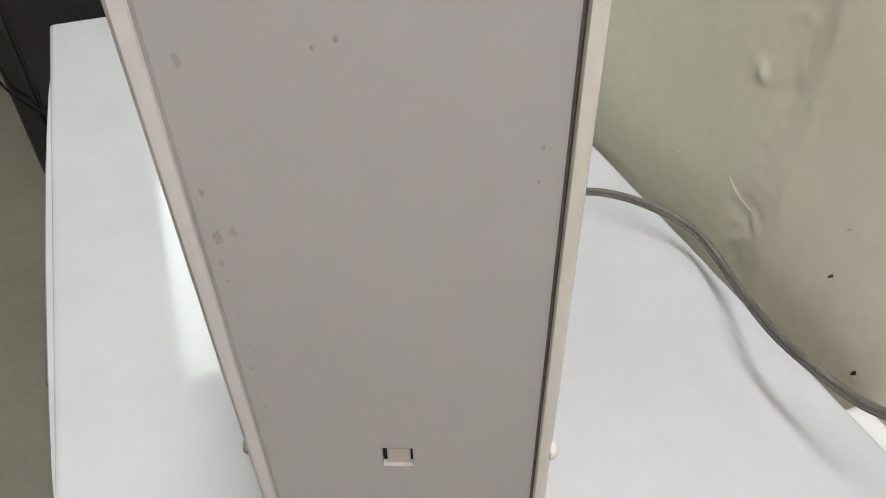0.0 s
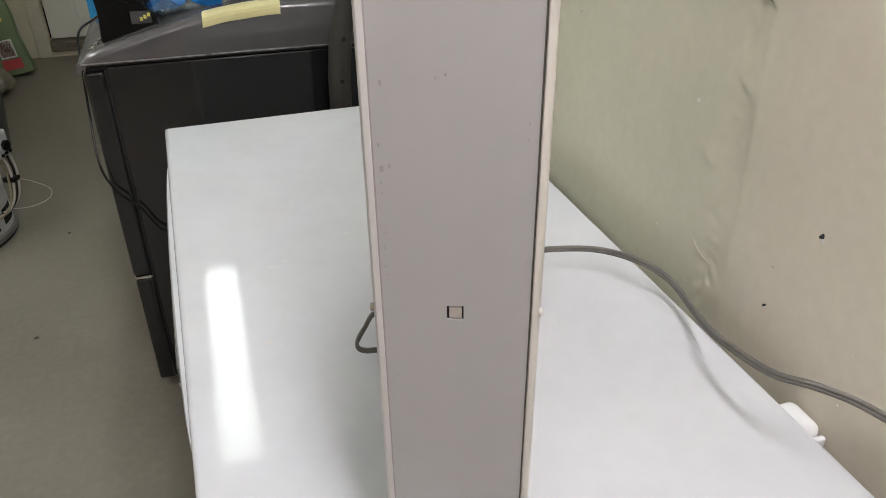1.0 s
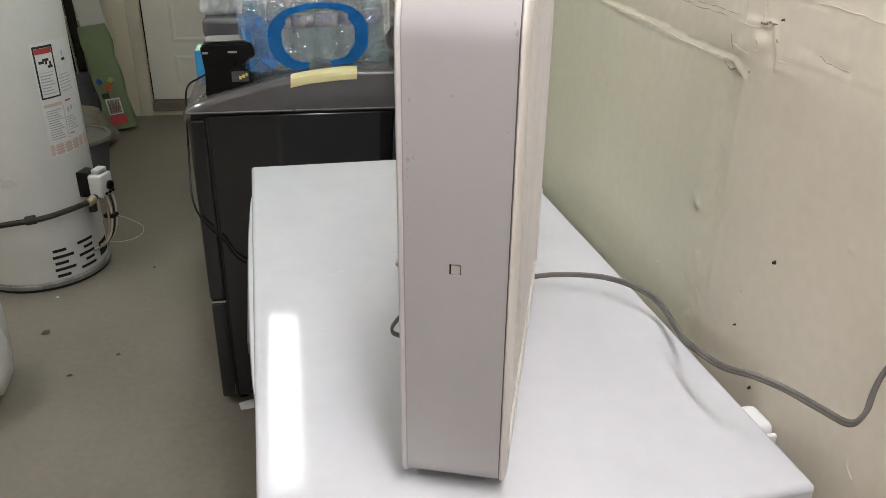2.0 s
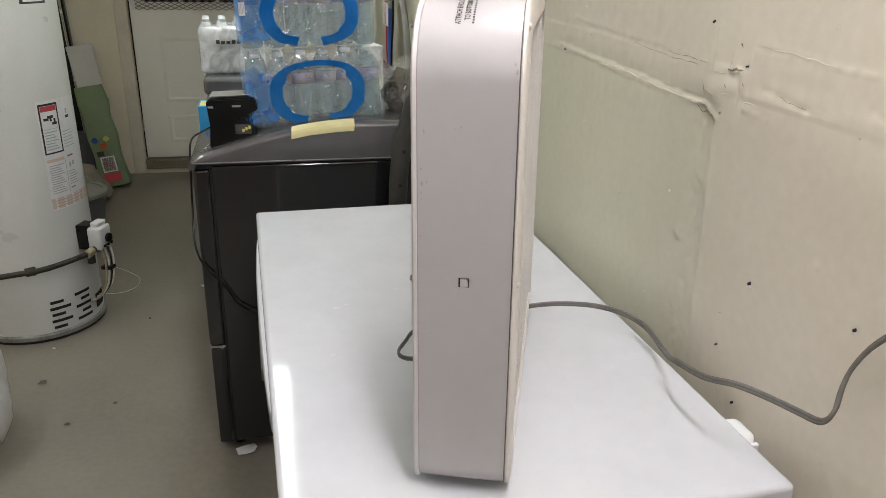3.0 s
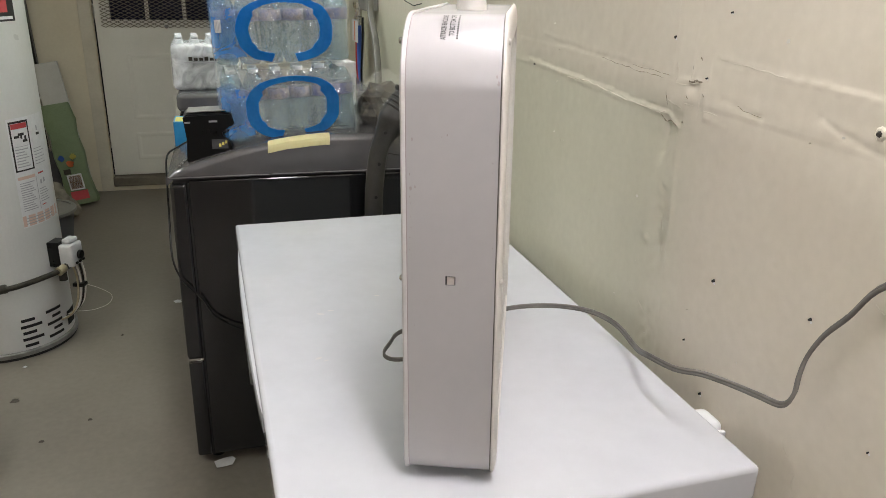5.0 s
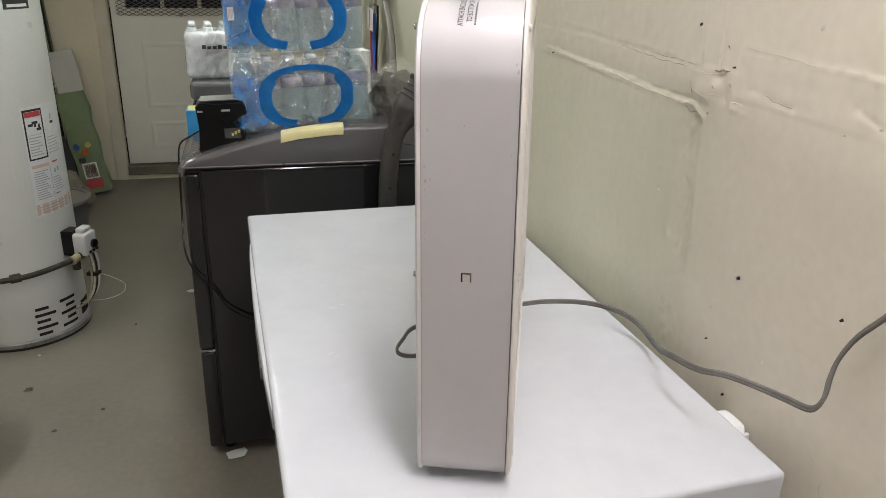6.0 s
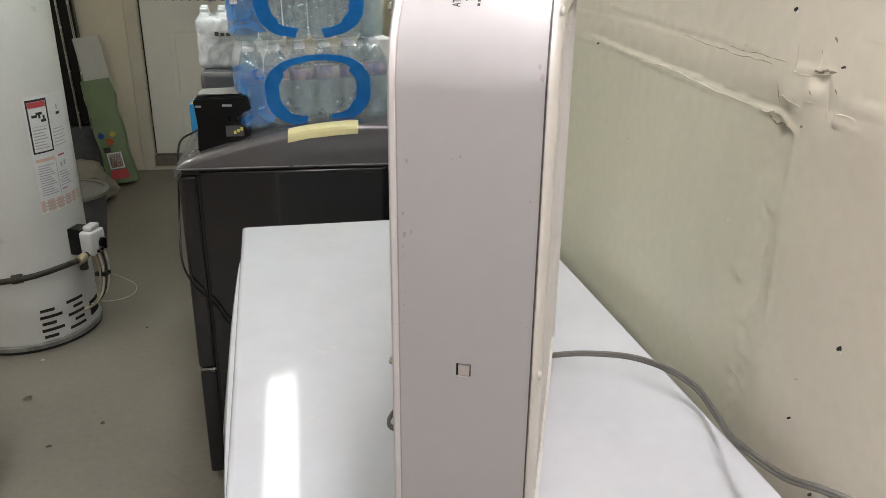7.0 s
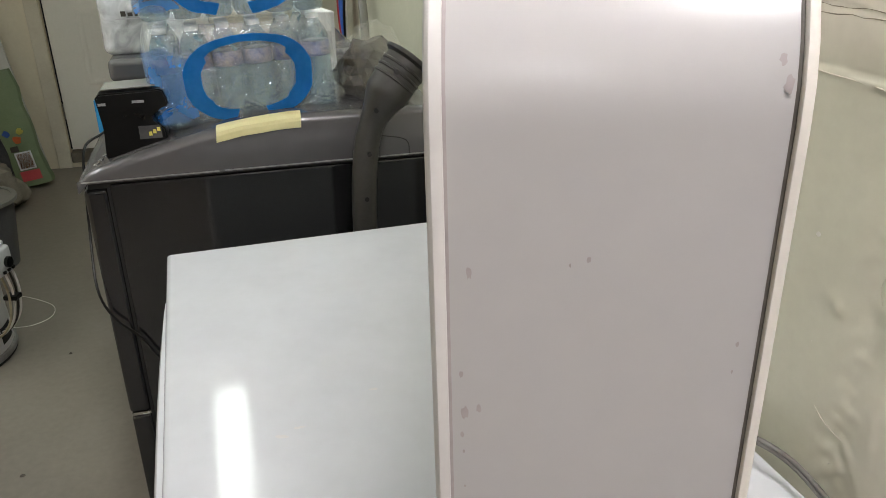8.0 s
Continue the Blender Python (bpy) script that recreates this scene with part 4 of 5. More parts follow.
def water_pack(m, w, d, h, seed, label):
    pack = thing("water_bottle_pack", m, label, "bottled water", "shrink-wrapped water packs")
    fill_bottles(pack, 6, 4, 0.0605, BIG, lambda i, j: j < 2 or i == 0 or i == 5)
    part("shrink_film", film_shell(w, d, h, seed), M_FILM, pack, "wrinkled clear film", smooth=True)
    # printed blue oval on the near side, open below
    def near_y(x, z):
        k = noise.noise(Vector((x * 16 + seed, -d / 2 * 16, (z - h / 2) * 10))) + 0.5 * noise.noise(Vector((x * 45, -d / 2 * 45 + seed, (z - h / 2) * 28)))
        return -d / 2 - 0.006 * k - 0.0025
    bm = bmesh.new()
    rows = []
    for k in range(61):
        t = radians(-80 + 336 * k / 60)
        c, s = math.cos(t), math.sin(t)
        e = 0.82
        sx, sz = math.copysign(abs(c) ** e, c), math.copysign(abs(s) ** e, s)
        ragged = 0.002 * noise.noise(Vector((k * 0.4, seed, 2)))
        wide = 0.034 if abs(c) > 0.75 else 0.030 - 0.008 * max(0, s)
        row = []
        for q in range(4):
            a, b = 0.128 - wide * q / 3 + ragged, 0.085 - (wide - 0.008) * q / 3 + ragged
            x, z = 0.004 + a * sx, h * 0.445 + b * sz
            row.append(bm.verts.new((x, near_y(x, z), z)))
        rows.append(row)
    for p, q in zip(rows, rows[1:]):
        for i in range(3):
            bm.faces.new((p[i], p[i + 1], q[i + 1], q[i]))
    bmesh.ops.solidify(bm, geom=bm.faces[:], thickness=0.0006)
    part("printed_ring", bm, M_BLUE, pack, "deep blue printed oval", smooth=True)
    # blue print on the end that faces the aisle, running round the corner
    bm = bmesh.new()
    rows = []
    for i in range(21):
        row = []
        for j in range(15):
            t = i / 20
            low = 0.10 + 0.05 * noise.noise(Vector((t * 5, seed, 0)))
            high = 0.80 - 0.25 * max(0, 0.35 - t) + 0.10 * noise.noise(Vector((t * 5, seed, 4)))
            z = h * (low + (high - low) * j / 14)
            if t < 0.42:
                x = -w / 2 + 0.018 + (0.42 - t) / 0.42 * 0.062
                y = near_y(x, z) + 0.0012
            elif t < 0.55:
                s = (t - 0.42) / 0.13 * math.pi / 2
                x, y = -w / 2 + 0.018 - 0.024 * math.sin(s), -d / 2 + 0.019 - 0.024 * math.cos(s)
            else:
                x, y = -w / 2 - 0.0065, -d / 2 + 0.02 + (t - 0.55) / 0.45 * (d - 0.06)
            row.append(bm.verts.new((x, y, z)))
        rows.append(row)
    for p, q in zip(rows, rows[1:]):
        for i in range(14):
            bm.faces.new((p[i], p[i + 1], q[i + 1], q[i]))
    part("blue_film", bm, M_FILM_BLUE, pack, "translucent blue printed film", smooth=True)
    if seed < 3:
        return pack
    part("barcode_tag", box(-w / 2 + 0.006, -w / 2 + 0.022, -d / 2 - 0.009, -d / 2 - 0.008, h * 0.44, h * 0.60), M_LABEL, pack)
    for k in range(4):
        part("barcode_bar", box(-w / 2 + 0.008 + k * 0.0036, -w / 2 + 0.0095 + k * 0.0036, -d / 2 - 0.0098, -d / 2 - 0.0091, h * 0.46, h * 0.58), M_PRINT, pack)
    return pack


water_pack(pose(0.366, 1.985, 0.990, 0, -3.5, 2), 0.375, 0.265, 0.205, 1.7, "shrink-wrapped bottled water on top of the dryer")
water_pack(pose(0.352, 1.995, 1.198, 1, -2, 1), 0.365, 0.262, 0.205, 5.3, "shrink-wrapped bottled water stacked on another pack")

small = thing("small_bottle_pack", pose(0.115, 2.68, 1.0185, 0, 0, 4), "white wrapped pack of small bottles on the washing machine", "bottled water")
fill_bottles(small, 4, 3, 0.055, SMALL)
part("shrink_film", film_shell(0.225, 0.172, 0.165, 9.1, 0.003), M_BOTTLE_W, small, "milky white film", smooth=True)
for k in range(6):
    part("printed_bar", box(-0.055 + 0.018 * k, -0.042 + 0.018 * k, -0.0925, -0.0905, 0.106, 0.106 + (0.014 if k in (0, 3) else 0.010)), M_PIPE, small)
for k, (x0, x1, z0, z1) in enumerate(( (-0.07, 0.04, 0.098, 0.101), (0.05, 0.085, 0.055, 0.075))):
    part("printed_bar", box(x0, x1, -0.0925, -0.0905, z0, z1), M_PRINT, small)

charger = thing("tool_charger", pose(0.075, 1.825, 0.944), "black plastic tool charger on the dryer", "charger")
side = [(0.004, top_height(0.079) - 0.9435), (0.118, top_height(0.193) - 0.9435), (0.122, top_height(0.197) - 0.940), (0.120, 0.052), (0.098, 0.066), (0.094, 0.078), (0.108, 0.090), (0.128, 0.096), (0.132, 0.104), (0.126, 0.126), (0.118, 0.130), (0.008, 0.126), (0.0, 0.118), (0.006, 0.060), (0.002, top_height(0.077) - 0.938)]
bm = bmesh.new()
fr, bk = [bm.verts.new((x, 0, z)) for x, z in side], [bm.verts.new((x, 0.10, z)) for x, z in side]
for i in range(len(side)):
    j = (i + 1) % len(side)
    bm.faces.new((fr[i], fr[j], bk[j], bk[i]))
bm.faces.new(fr), bm.faces.new(bk[::-1])
bmesh.ops.bevel(bm, geom=[e for e in bm.edges if abs(e.verts[0].co.y - e.verts[1].co.y) < 1e-6], offset=0.003, segments=2, affect="EDGES")
part("shell", bm, M_BLACK, charger)
part("top_plate", box(0.016, 0.116, 0.012, 0.09, 0.1305, 0.1325, 0.0008), M_GREY_STRAP, charger, "grey top sticker").matrix_basis = pose(0, 0, -0.0005, 0, -2, 0)
part("mark", box(0.004, 0.018, -0.0012, -0.0002, 0.104, 0.109), M_PRINT, charger)
part("mark", box(0.066, 0.088, -0.0012, -0.0002, 0.106, 0.111), M_PRINT, charger)
for k in range(3):
    part("mark", box(0.088 + 0.008 * k, 0.094 + 0.008 * k, -0.0026, -0.0017, 0.040 + 0.004 * k, 0.048 + 0.004 * k), M_YELLOW, charger)
part("vent", box(0.070, 0.112, -0.0016, -0.0003, 0.034, 0.060, 0.0004), M_GREYCLOTH, charger)

carton = thing("blue_carton", pose(0.030, 2.10, top_height(0.055) + 0.001), "bright blue card carton on the dryer", "carton")
part("carton_body", box(0, 0.060, 0, 0.10, -0.008, 0.066, 0.001), M_CYAN, carton)
part("printed_patch", box(0.004, 0.046, 0.01, 0.08, 0.0663, 0.067), M_YELLOW, carton)
white_box = thing("white_carton", pose(0.545, 2.15, 1.012, 0, 0, 12), "small white carton beside the water packs", "carton")
part("carton_body", box(0, 0.05, 0, 0.10, 0, 0.155, 0.002), M_LABEL, white_box)
part("printed_patch", box(0.012, 0.04, -0.0012, -0.0003, 0.05, 0.11), M_PRINT, white_box)

bm = bmesh.new()
rows = []
for i in range(25):
    x = 0.289 + 0.168 * i / 24
    row = []
    for j in range(12):
        s = j / 11
        top = top_height(x) + 0.0022
        if s < 0.5:
            y, z = 1.815 - (1.815 - 1.797) * s / 0.5, top
        elif s < 0.7:
            q = (s - 0.5) / 0.2 * math.pi / 2
            y, z = 1.797 - 0.0185 * math.sin(q), top - 0.012 * (1 - math.cos(q))
        else:
            y, z = 1.7785, top - 0.012 - 0.014 * (s - 0.7) / 0.3
        z += 0.0012 * noise.noise(Vector((x * 22, y * 22, 0)))
        row.append(bm.verts.new((x + 0.004 * (1 - s), y, z)))
    rows.append(row)
for p, q in zip(rows, rows[1:]):
    for i in range(11):
        bm.faces.new((p[i], p[i + 1], q[i + 1], q[i]))
under = bmesh.ops.duplicate(bm, geom=bm.verts[:] + bm.edges[:] + bm.faces[:])["geom"]
for v in under:
    if isinstance(v, bmesh.types.BMVert):
        v.co += Vector((0, 0.0007, -0.0007))
tagged(part("cleaning_cloth", bm, M_PAPER), "pale yellow cloth hanging over the dryer edge", "cloth")

bag = thing("plastic_bag", pose(0.625, 1.93, 1.008), "crumpled clear plastic bag with brown waste inside", "bag")


def lump(rx, ry, rz, seed, amp, sub=4):
    bm = bmesh.new()
    bmesh.ops.create_icosphere(bm, subdivisions=sub, radius=1)
    for q in bm.verts:
        k = 1 + amp * noise.noise(q.co * 1.8 + Vector((seed, 0, 0))) + amp * 0.6 * abs(noise.noise(q.co * 5 + Vector((0, seed, 0))))
        q.co = Vector((q.co.x * rx * k, q.co.y * ry * k, max(q.co.z * rz * k, -rz * 0.8)))
        q.co.z += rz * 0.8
    return bm


part("film", lump(0.085, 0.08, 0.082, 3.0, 0.35), M_BAG, bag, smooth=True)
part("waste", lump(0.074, 0.066, 0.066, 8.0, 0.4, 3), M_BROWN, bag, "brown dried plant waste").matrix_basis = pose(0.012, -0.008, 0.004)

tube = thing("plastic_tube", pose(0, 0, 0), "charcoal plastic tube leaning behind the freezer", "tube")
line = [(0.556, 1.655, 0.002), (0.556, 1.655, 0.40), (0.556, 1.655, 0.80), (0.561, 1.656, 0.92), (0.574, 1.66, 1.00), (0.602, 1.666, 1.055), (0.632, 1.672, 1.095), (0.660, 1.678, 1.128)]
tip = look((0.656, 1.677, 1.124), (0.69, 1.684, 1.163)) @ pose(0, 0, 0, 180, 0, 0)
part("pipe", sweep(line, lambda t: 0.0245 + 0.0185 * max(0, min(1, (t - 0.60) / 0.16)) ** 1.5, 20, 8), M_TUBE, tube, smooth=True)
part("collar", lathe([(0.043, 0), (0.050, 0.005), (0.051, 0.011), (0.041, 0.013)], 24), M_TUBE, tube, smooth=True).matrix_basis = tip
part("mouth", cyl(0.038, 0.011, 0.0145, 20), M_DARK_GAP, tube).matrix_basis = tip
for k in range(3):
    part("grip_rib", lathe([(0.0425, 0), (0.0450, 0.002), (0.0450, 0.005), (0.0425, 0.007)], 20), M_TUBE, tube, smooth=True).matrix_basis = tip @ pose(0, 0, -0.018 - 0.014 * k)
for hx, hy, hz in ((0.558, 1.634, 0.875), (0.567, 1.634, 0.965), (0.582, 1.626, 1.050), (0.624, 1.630, 1.118)):
    part("screw_hole", cyl(0.0045, 0, 0.006, 10), M_DARK_GAP, tube).matrix_basis = pose(hx, hy, hz, 90, 0, 0)

black_cord = thing("black_cord", pose(0, 0, 0), "thin black cord hanging down the dryer front", "cord")
part("cable", sweep([(0.075, 2.06, 0.953), (0.045, 2.02, 0.944), (0.014, 1.97, 0.928), (0.012, 1.91, 0.86), (0.013, 1.85, 0.78), (0.016, 1.79, 0.68), (0.040, 1.776, 0.615), (0.085, 1.775, 0.56), (0.115, 1.775, 0.505), (0.16, 1.774, 0.47),
                     (0.20, 1.77, 0.45), (0.28, 1.76, 0.40), (0.34, 1.74, 0.25), (0.36, 1.72, 0.03), (0.40, 1.68, 0.004)], 0.0028, 8, 6), M_BLACK, black_cord, smooth=True)

# ---- water heater ----
HR = 0.235
heater = thing("water_heater", pose(-0.7285, 2.845, 0), "tall grey gas water heater standing on the concrete", "water heater")


def shell_patch(a0, a1, z0, z1, r, seg=10):
    """A piece of the tank's skin between two bearings in degrees."""
    bm = bmesh.new()
    lo = [bm.verts.new((r * math.cos(radians(a0 + (a1 - a0) * i / seg)), r * math.sin(radians(a0 + (a1 - a0) * i / seg)), z0)) for i in range(seg + 1)]
    hi = [bm.verts.new((q.co.x, q.co.y, z1)) for q in lo]
    for i in range(seg):
        bm.faces.new((lo[i], lo[i + 1], hi[i + 1], hi[i]))
    return bm


tank = part("tank", lathe([(HR, 0.032), (HR, 0.30), (HR, 0.9), (HR, 1.50), (HR - 0.02, 1.53), (0.05, 1.54)], 72), M_HEATER, heater, smooth=True)
part("base_ring", lathe([(HR + 0.004, 0.010), (HR + 0.010, 0.012), (HR + 0.010, 0.027), (HR + 0.004, 0.0315)], 72), M_BASE, heater, "grey base ring with a dirty edge", smooth=True)
part("base_shadow_gap", lathe([(HR + 0.006, 0.0), (HR + 0.006, 0.0098)], 72), M_DARK_GAP, heater)
part("flue", cyl(0.04, 1.541, CEIL - 0.002, 24), M_STEEL, heater)
lab = part("warning_label", shell_patch(-48, -1, 0.512, 0.916, HR + 0.0008), M_LABEL, heater, "white paper warning label", smooth=True)


def on_label(a0, a1, z0, z1, mat, lift=0.0014, name="printed_bar"):
    z0, z1 = (0.516 + 0.951 * (z - 0.505) for z in (z0, z1))
    return part(name, shell_patch(a0, a1, z0, z1, HR + lift, 5), mat, lab, smooth=True)


for a0, a1, z0, z1 in ((-46.5, -45, 0.725, 0.912), (-28.5, -27, 0.725, 0.912), (-46.5, -27, 0.906, 0.914), (-46.5, -27, 0.722, 0.728)):
    on_label(a0, a1, z0, z1, M_INK, name="printed_frame")
on_label(-44.8, -28.8, 0.885, 0.905, M_RED)
on_label(-44, -30, 0.816, 0.818, M_PRINT)
for a0, a1, z0, z1 in ((-43, -38, 0.850, 0.860), (-39, -33, 0.858, 0.868), (-35, -30, 0.832, 0.842), (-33, -31, 0.842, 0.856), (-37, -35, 0.846, 0.858)):
    on_label(a0, a1, z0, z1, M_INK, name="pictogram")
for k in range(7):
    on_label(-44, -31 - (k % 3) * 2, 0.738 + k * 0.011, 0.742 + k * 0.011, M_PRINT)
for k in range(6):
    on_label(-25, -9 - (k % 2) * 3, 0.735 + k * 0.012, 0.738 + k * 0.012, M_PRINT)
on_label(-18, -13, 0.845, 0.855, M_INK, name="pictogram")
on_label(-17, -15, 0.862, 0.882, M_PRINT, name="pictogram")
on_label(-46, -28, 0.690, 0.702, M_PEACH)
on_label(-24, -16, 0.696, 0.702, M_RED)
for k in range(13):
    on_label(-45, -30 - (k % 4) * 1.5, 0.566 + k * 0.009, 0.5695 + k * 0.009, M_PRINT)
on_label(-27.6, -27.0, 0.56, 0.69, M_PRINT)
for k in range(6):
    on_label(-25.5, -12 - (k % 3) * 2, 0.585 + k * 0.010, 0.588 + k * 0.010, M_PRINT)
on_label(-23, -20.5, 0.655, 0.672, M_PRINT, name="pictogram")
on_label(-18.5, -16, 0.658, 0.676, M_PRINT, name="pictogram")
on_label(-25, -19, 0.570, 0.574, M_RED)
on_label(-47.8, -1.2, 0.505, 0.548, M_PEACH)
for k in range(3):
    on_label(-45, -12, 0.513 + k * 0.011, 0.516 + k * 0.011, M_PRINT, 0.0018)
tag = part("upper_label", shell_patch(-46, -20, 1.245, 1.36, HR + 0.0008), M_INK, heater, "black sticker with a red mark", smooth=True)
part("sticker_mark", shell_patch(-37, -28, 1.275, 1.32, HR + 0.0014), M_RED, tag)
part("sticker_bar", shell_patch(-43, -23, 1.252, 1.262, HR + 0.0014), M_LABEL, tag)
part("orange_strip", shell_patch(10, 14, 0.40, 0.56, HR + 0.0008, 3), M_ORANGE, heater)
# louvres: two staggered columns of dark slots in raised lips
for col, (c0, c1) in enumerate(((-66, -47), (-42, -24))):
    for k in range(5):
        z = 0.045 + k * 0.026 + (0.006 if col else 0)
        long = (k % 2 == 0) if col else (k % 2 == 1)
        a0, a1 = (c0, c1) if long else ((c0 + 1, c1 - 6) if not col else (c0 + 6, c1 - 1))
        slot = part("louvre", shell_patch(a0, a1, z - 0.002, z + 0.011, HR + 0.0010, 8), M_DARK_GAP, heater, smooth=True)
        part("louvre_lip", shell_patch(a0 - 0.5, a1 + 0.5, z + 0.011, z + 0.0130, HR + 0.003, 8), M_HEATER, slot, smooth=True)
part("inspection_plate", shell_patch(-16, 4, 0.055, 0.115, HR + 0.0012), M_DARK_GAP, heater, "dark burner inspection opening", smooth=True)
# gas control valve and pipe, standing off the skin
vb = part("valve_bracket", box(HR - 0.004, HR + 0.045, -0.035, 0.03, 0.33, 0.43, 0.004), M_BLACK, heater)
vb.matrix_basis = pose(0, 0, 0, 0, 0, -20)
vh = part("gas_valve", box(HR + 0.0455, HR + 0.10, -0.045, 0.035, 0.335, 0.425, 0.010, 3), M_VALVE, heater, "pale grey gas control valve", smooth=True)
vh.matrix_basis = pose(0, 0, 0, 0, 0, -20)
part("valve_cover", box(HR + 0.055, HR + 0.09, -0.030, 0.025, 0.426, 0.444, 0.006), M_VALVE, vh)
part("dial", lathe([(0.018, 0), (0.018, 0.010), (0.014, 0.012)], 18), M_BLACK, vh).matrix_basis = pose(HR + 0.1005, 0.004, 0.375, 0, 90, 0)
for k in range(3):
    part("valve_button", box(HR + 0.1005, HR + 0.108, -0.03 + 0.022 * k, -0.018 + 0.022 * k, 0.345, 0.355, 0.002), M_BLACK, vh)


def around(a, r, z):
    return (r * math.cos(radians(a)), r * math.sin(radians(a)), z)


part("gas_pipe", sweep([around(-27, HR + 0.07, 0.345), around(-34, HR + 0.075, 0.336), (0.14, -0.30, 0.334), (0.02, -0.325, 0.325), (-0.12, -0.34, 0.315), (-0.45, -0.36, 0.295)], 0.0105, 12, 6), M_PIPE, heater, smooth=True)
part("elbow", sweep([around(-31, HR + 0.074, 0.340), around(-34, HR + 0.078, 0.338), around(-37, HR + 0.079, 0.336)], 0.0165, 14, 5), M_BRASS, heater, "brass pipe elbow", smooth=True)
part("drip_leg", sweep([around(-33, HR + 0.075, 0.328), around(-33, HR + 0.075, 0.295)], 0.015, 12, 3), M_PIPE, heater, smooth=True)
for px_, py_, pz_ in ((0.085, -0.312, 0.330), (-0.035, -0.331, 0.321), (-0.16, -0.343, 0.313)):
    c = part("pipe_coupling", cyl(0.0165, -0.018, 0.018, 14, bevel=0.003), M_BRASS if px_ < 0 and px_ > -0.1 else M_PIPE, heater, smooth=True)
    c.matrix_basis = pose(px_, py_, pz_, 0, 84, 8)
part("pipe_stub", cyl(0.008, -0.028, 0, 10), M_PIPE, heater).matrix_basis = pose(-0.035, -0.331, 0.309)
for k, (a, c) in enumerate(((-18, M_WIRE), (-14, M_PIPE), (-10, M_WIRE), (-22, M_BRASS))):
    part("wire", sweep([around(a, HR + 0.075, 0.338), around(a + 1, HR + 0.082, 0.26), around(a, HR + 0.07, 0.17), around(a - 3, HR + 0.04, 0.12), around(a - 4, HR + 0.004, 0.10)], 0.0038, 8, 6), c, heater, smooth=True)
part("wire_clip", box(HR + 0.055, HR + 0.10, -0.012, 0.025, 0.235, 0.25, 0.003), M_BLACK, heater).matrix_basis = pose(0, 0, 0, 0, 0, -18)
part("wire", sweep([around(-14, HR + 0.08, 0.24), around(-8, HR + 0.13, 0.20), around(-5, HR + 0.165, 0.16), around(-6, HR + 0.15, 0.125), around(-10, HR + 0.09, 0.11), around(-12, HR + 0.01, 0.11)], 0.0011, 6, 6), M_WIRE, heater, smooth=True)

# ---- far corner ----
bucket = thing("bucket", pose(-0.755, 3.62, 0), "dark grey plastic bucket behind the water heater", "bucket")
part("pail", lathe([(0.125, 0.0), (0.13, 0.004), (0.165, 0.30), (0.158, 0.302), (0.123, 0.012), (0.01, 0.01)], 40), M_BUCKET, bucket, smooth=True)
part("rim", lathe([(0.166, 0.285), (0.178, 0.290), (0.178, 0.304), (0.158, 0.306), (0.158, 0.300)], 40), M_GREY_STRAP, bucket, "paler moulded rim", smooth=True)

board = thing("leaning_board", pose(-0.752, 4.80, 0.01, -5, -9, 0), "grubby white board leaning on the end wall", "board")
part("sheet", box(-0.075, 0.075, -0.01, 0.01, 0.003, 0.86, 0.004), M_BOARD, board)

sack = thing("green_sack", pose(-0.744, 4.70, 0.016, -5, -8.8, 0), "tall green folded sack with a printed label", "sack")
bm = bmesh.new()
rows = []
for j in range(19):
    z = 0.62 * j / 18
    wd = 0.088 + 0.006 * math.sin(j * 0.9) + (0.01 if j < 2 else 0) - 0.004 * (j > 15)
    dp = 0.05 * (1 - 0.6 * j / 18) + 0.004 * noise.noise(Vector((j * 0.7, 0, 0)))
    rows.append([bm.verts.new((x * wd + 0.004 * noise.noise(Vector((x * 3, z * 9, 1))), y * dp + 0.006 * noise.noise(Vector((x * 4, z * 12, y))), z))
                 for x, y in ((-1, 0), (-0.9, -0.7), (-0.4, -1), (0, -1.05), (0.4, -1), (0.9, -0.7), (1, 0), (0.9, 0.7), (0, 1), (-0.9, 0.7))])
for p, q in zip(rows, rows[1:]):
    for i in range(10):
        bm.faces.new((p[i], p[(i + 1) % 10], q[(i + 1) % 10], q[i]))
bm.faces.new(rows[0][::-1]), bm.faces.new(rows[-1])
part("sack_body", bm, M_GREEN, sack, smooth=True)


def sack_print(x0, x1, z0, z1, mat, name="printed_patch"):
    dp = -(0.05 * (1 - 0.6 * ((z0 + z1) / 2) / 0.62)) - 0.011
    return part(name, box(x0, x1, dp, dp + 0.002, z0, z1), mat, sack)


sack_print(-0.045, 0.055, 0.030, 0.085, M_RED)
sack_print(-0.040, 0.045, 0.092, 0.190, M_LABEL)
sack_print(-0.032, 0.037, 0.100, 0.182, M_PICTURE, "printed_picture")
sack_print(-0.05, -0.01, 0.195, 0.225, M_BROWN)
for cx, cz, r, mat in ((0.0, 0.258, 0.021, M_ORANGE), (-0.045, 0.295, 0.018, M_HOSE_BLUE), (0.025, 0.300, 0.020, M_YELLOW)):
    dp = -(0.05 * (1 - 0.6 * cz / 0.62)) - 0.011
    bm = blob(0, 0, r, 14, int(cz * 1000))
    bmesh.ops.solidify(bm, geom=bm.faces[:], thickness=0.001)
    part("printed_spot", bm, mat, sack).matrix_basis = pose(cx, dp, cz, 90, 0, 0)

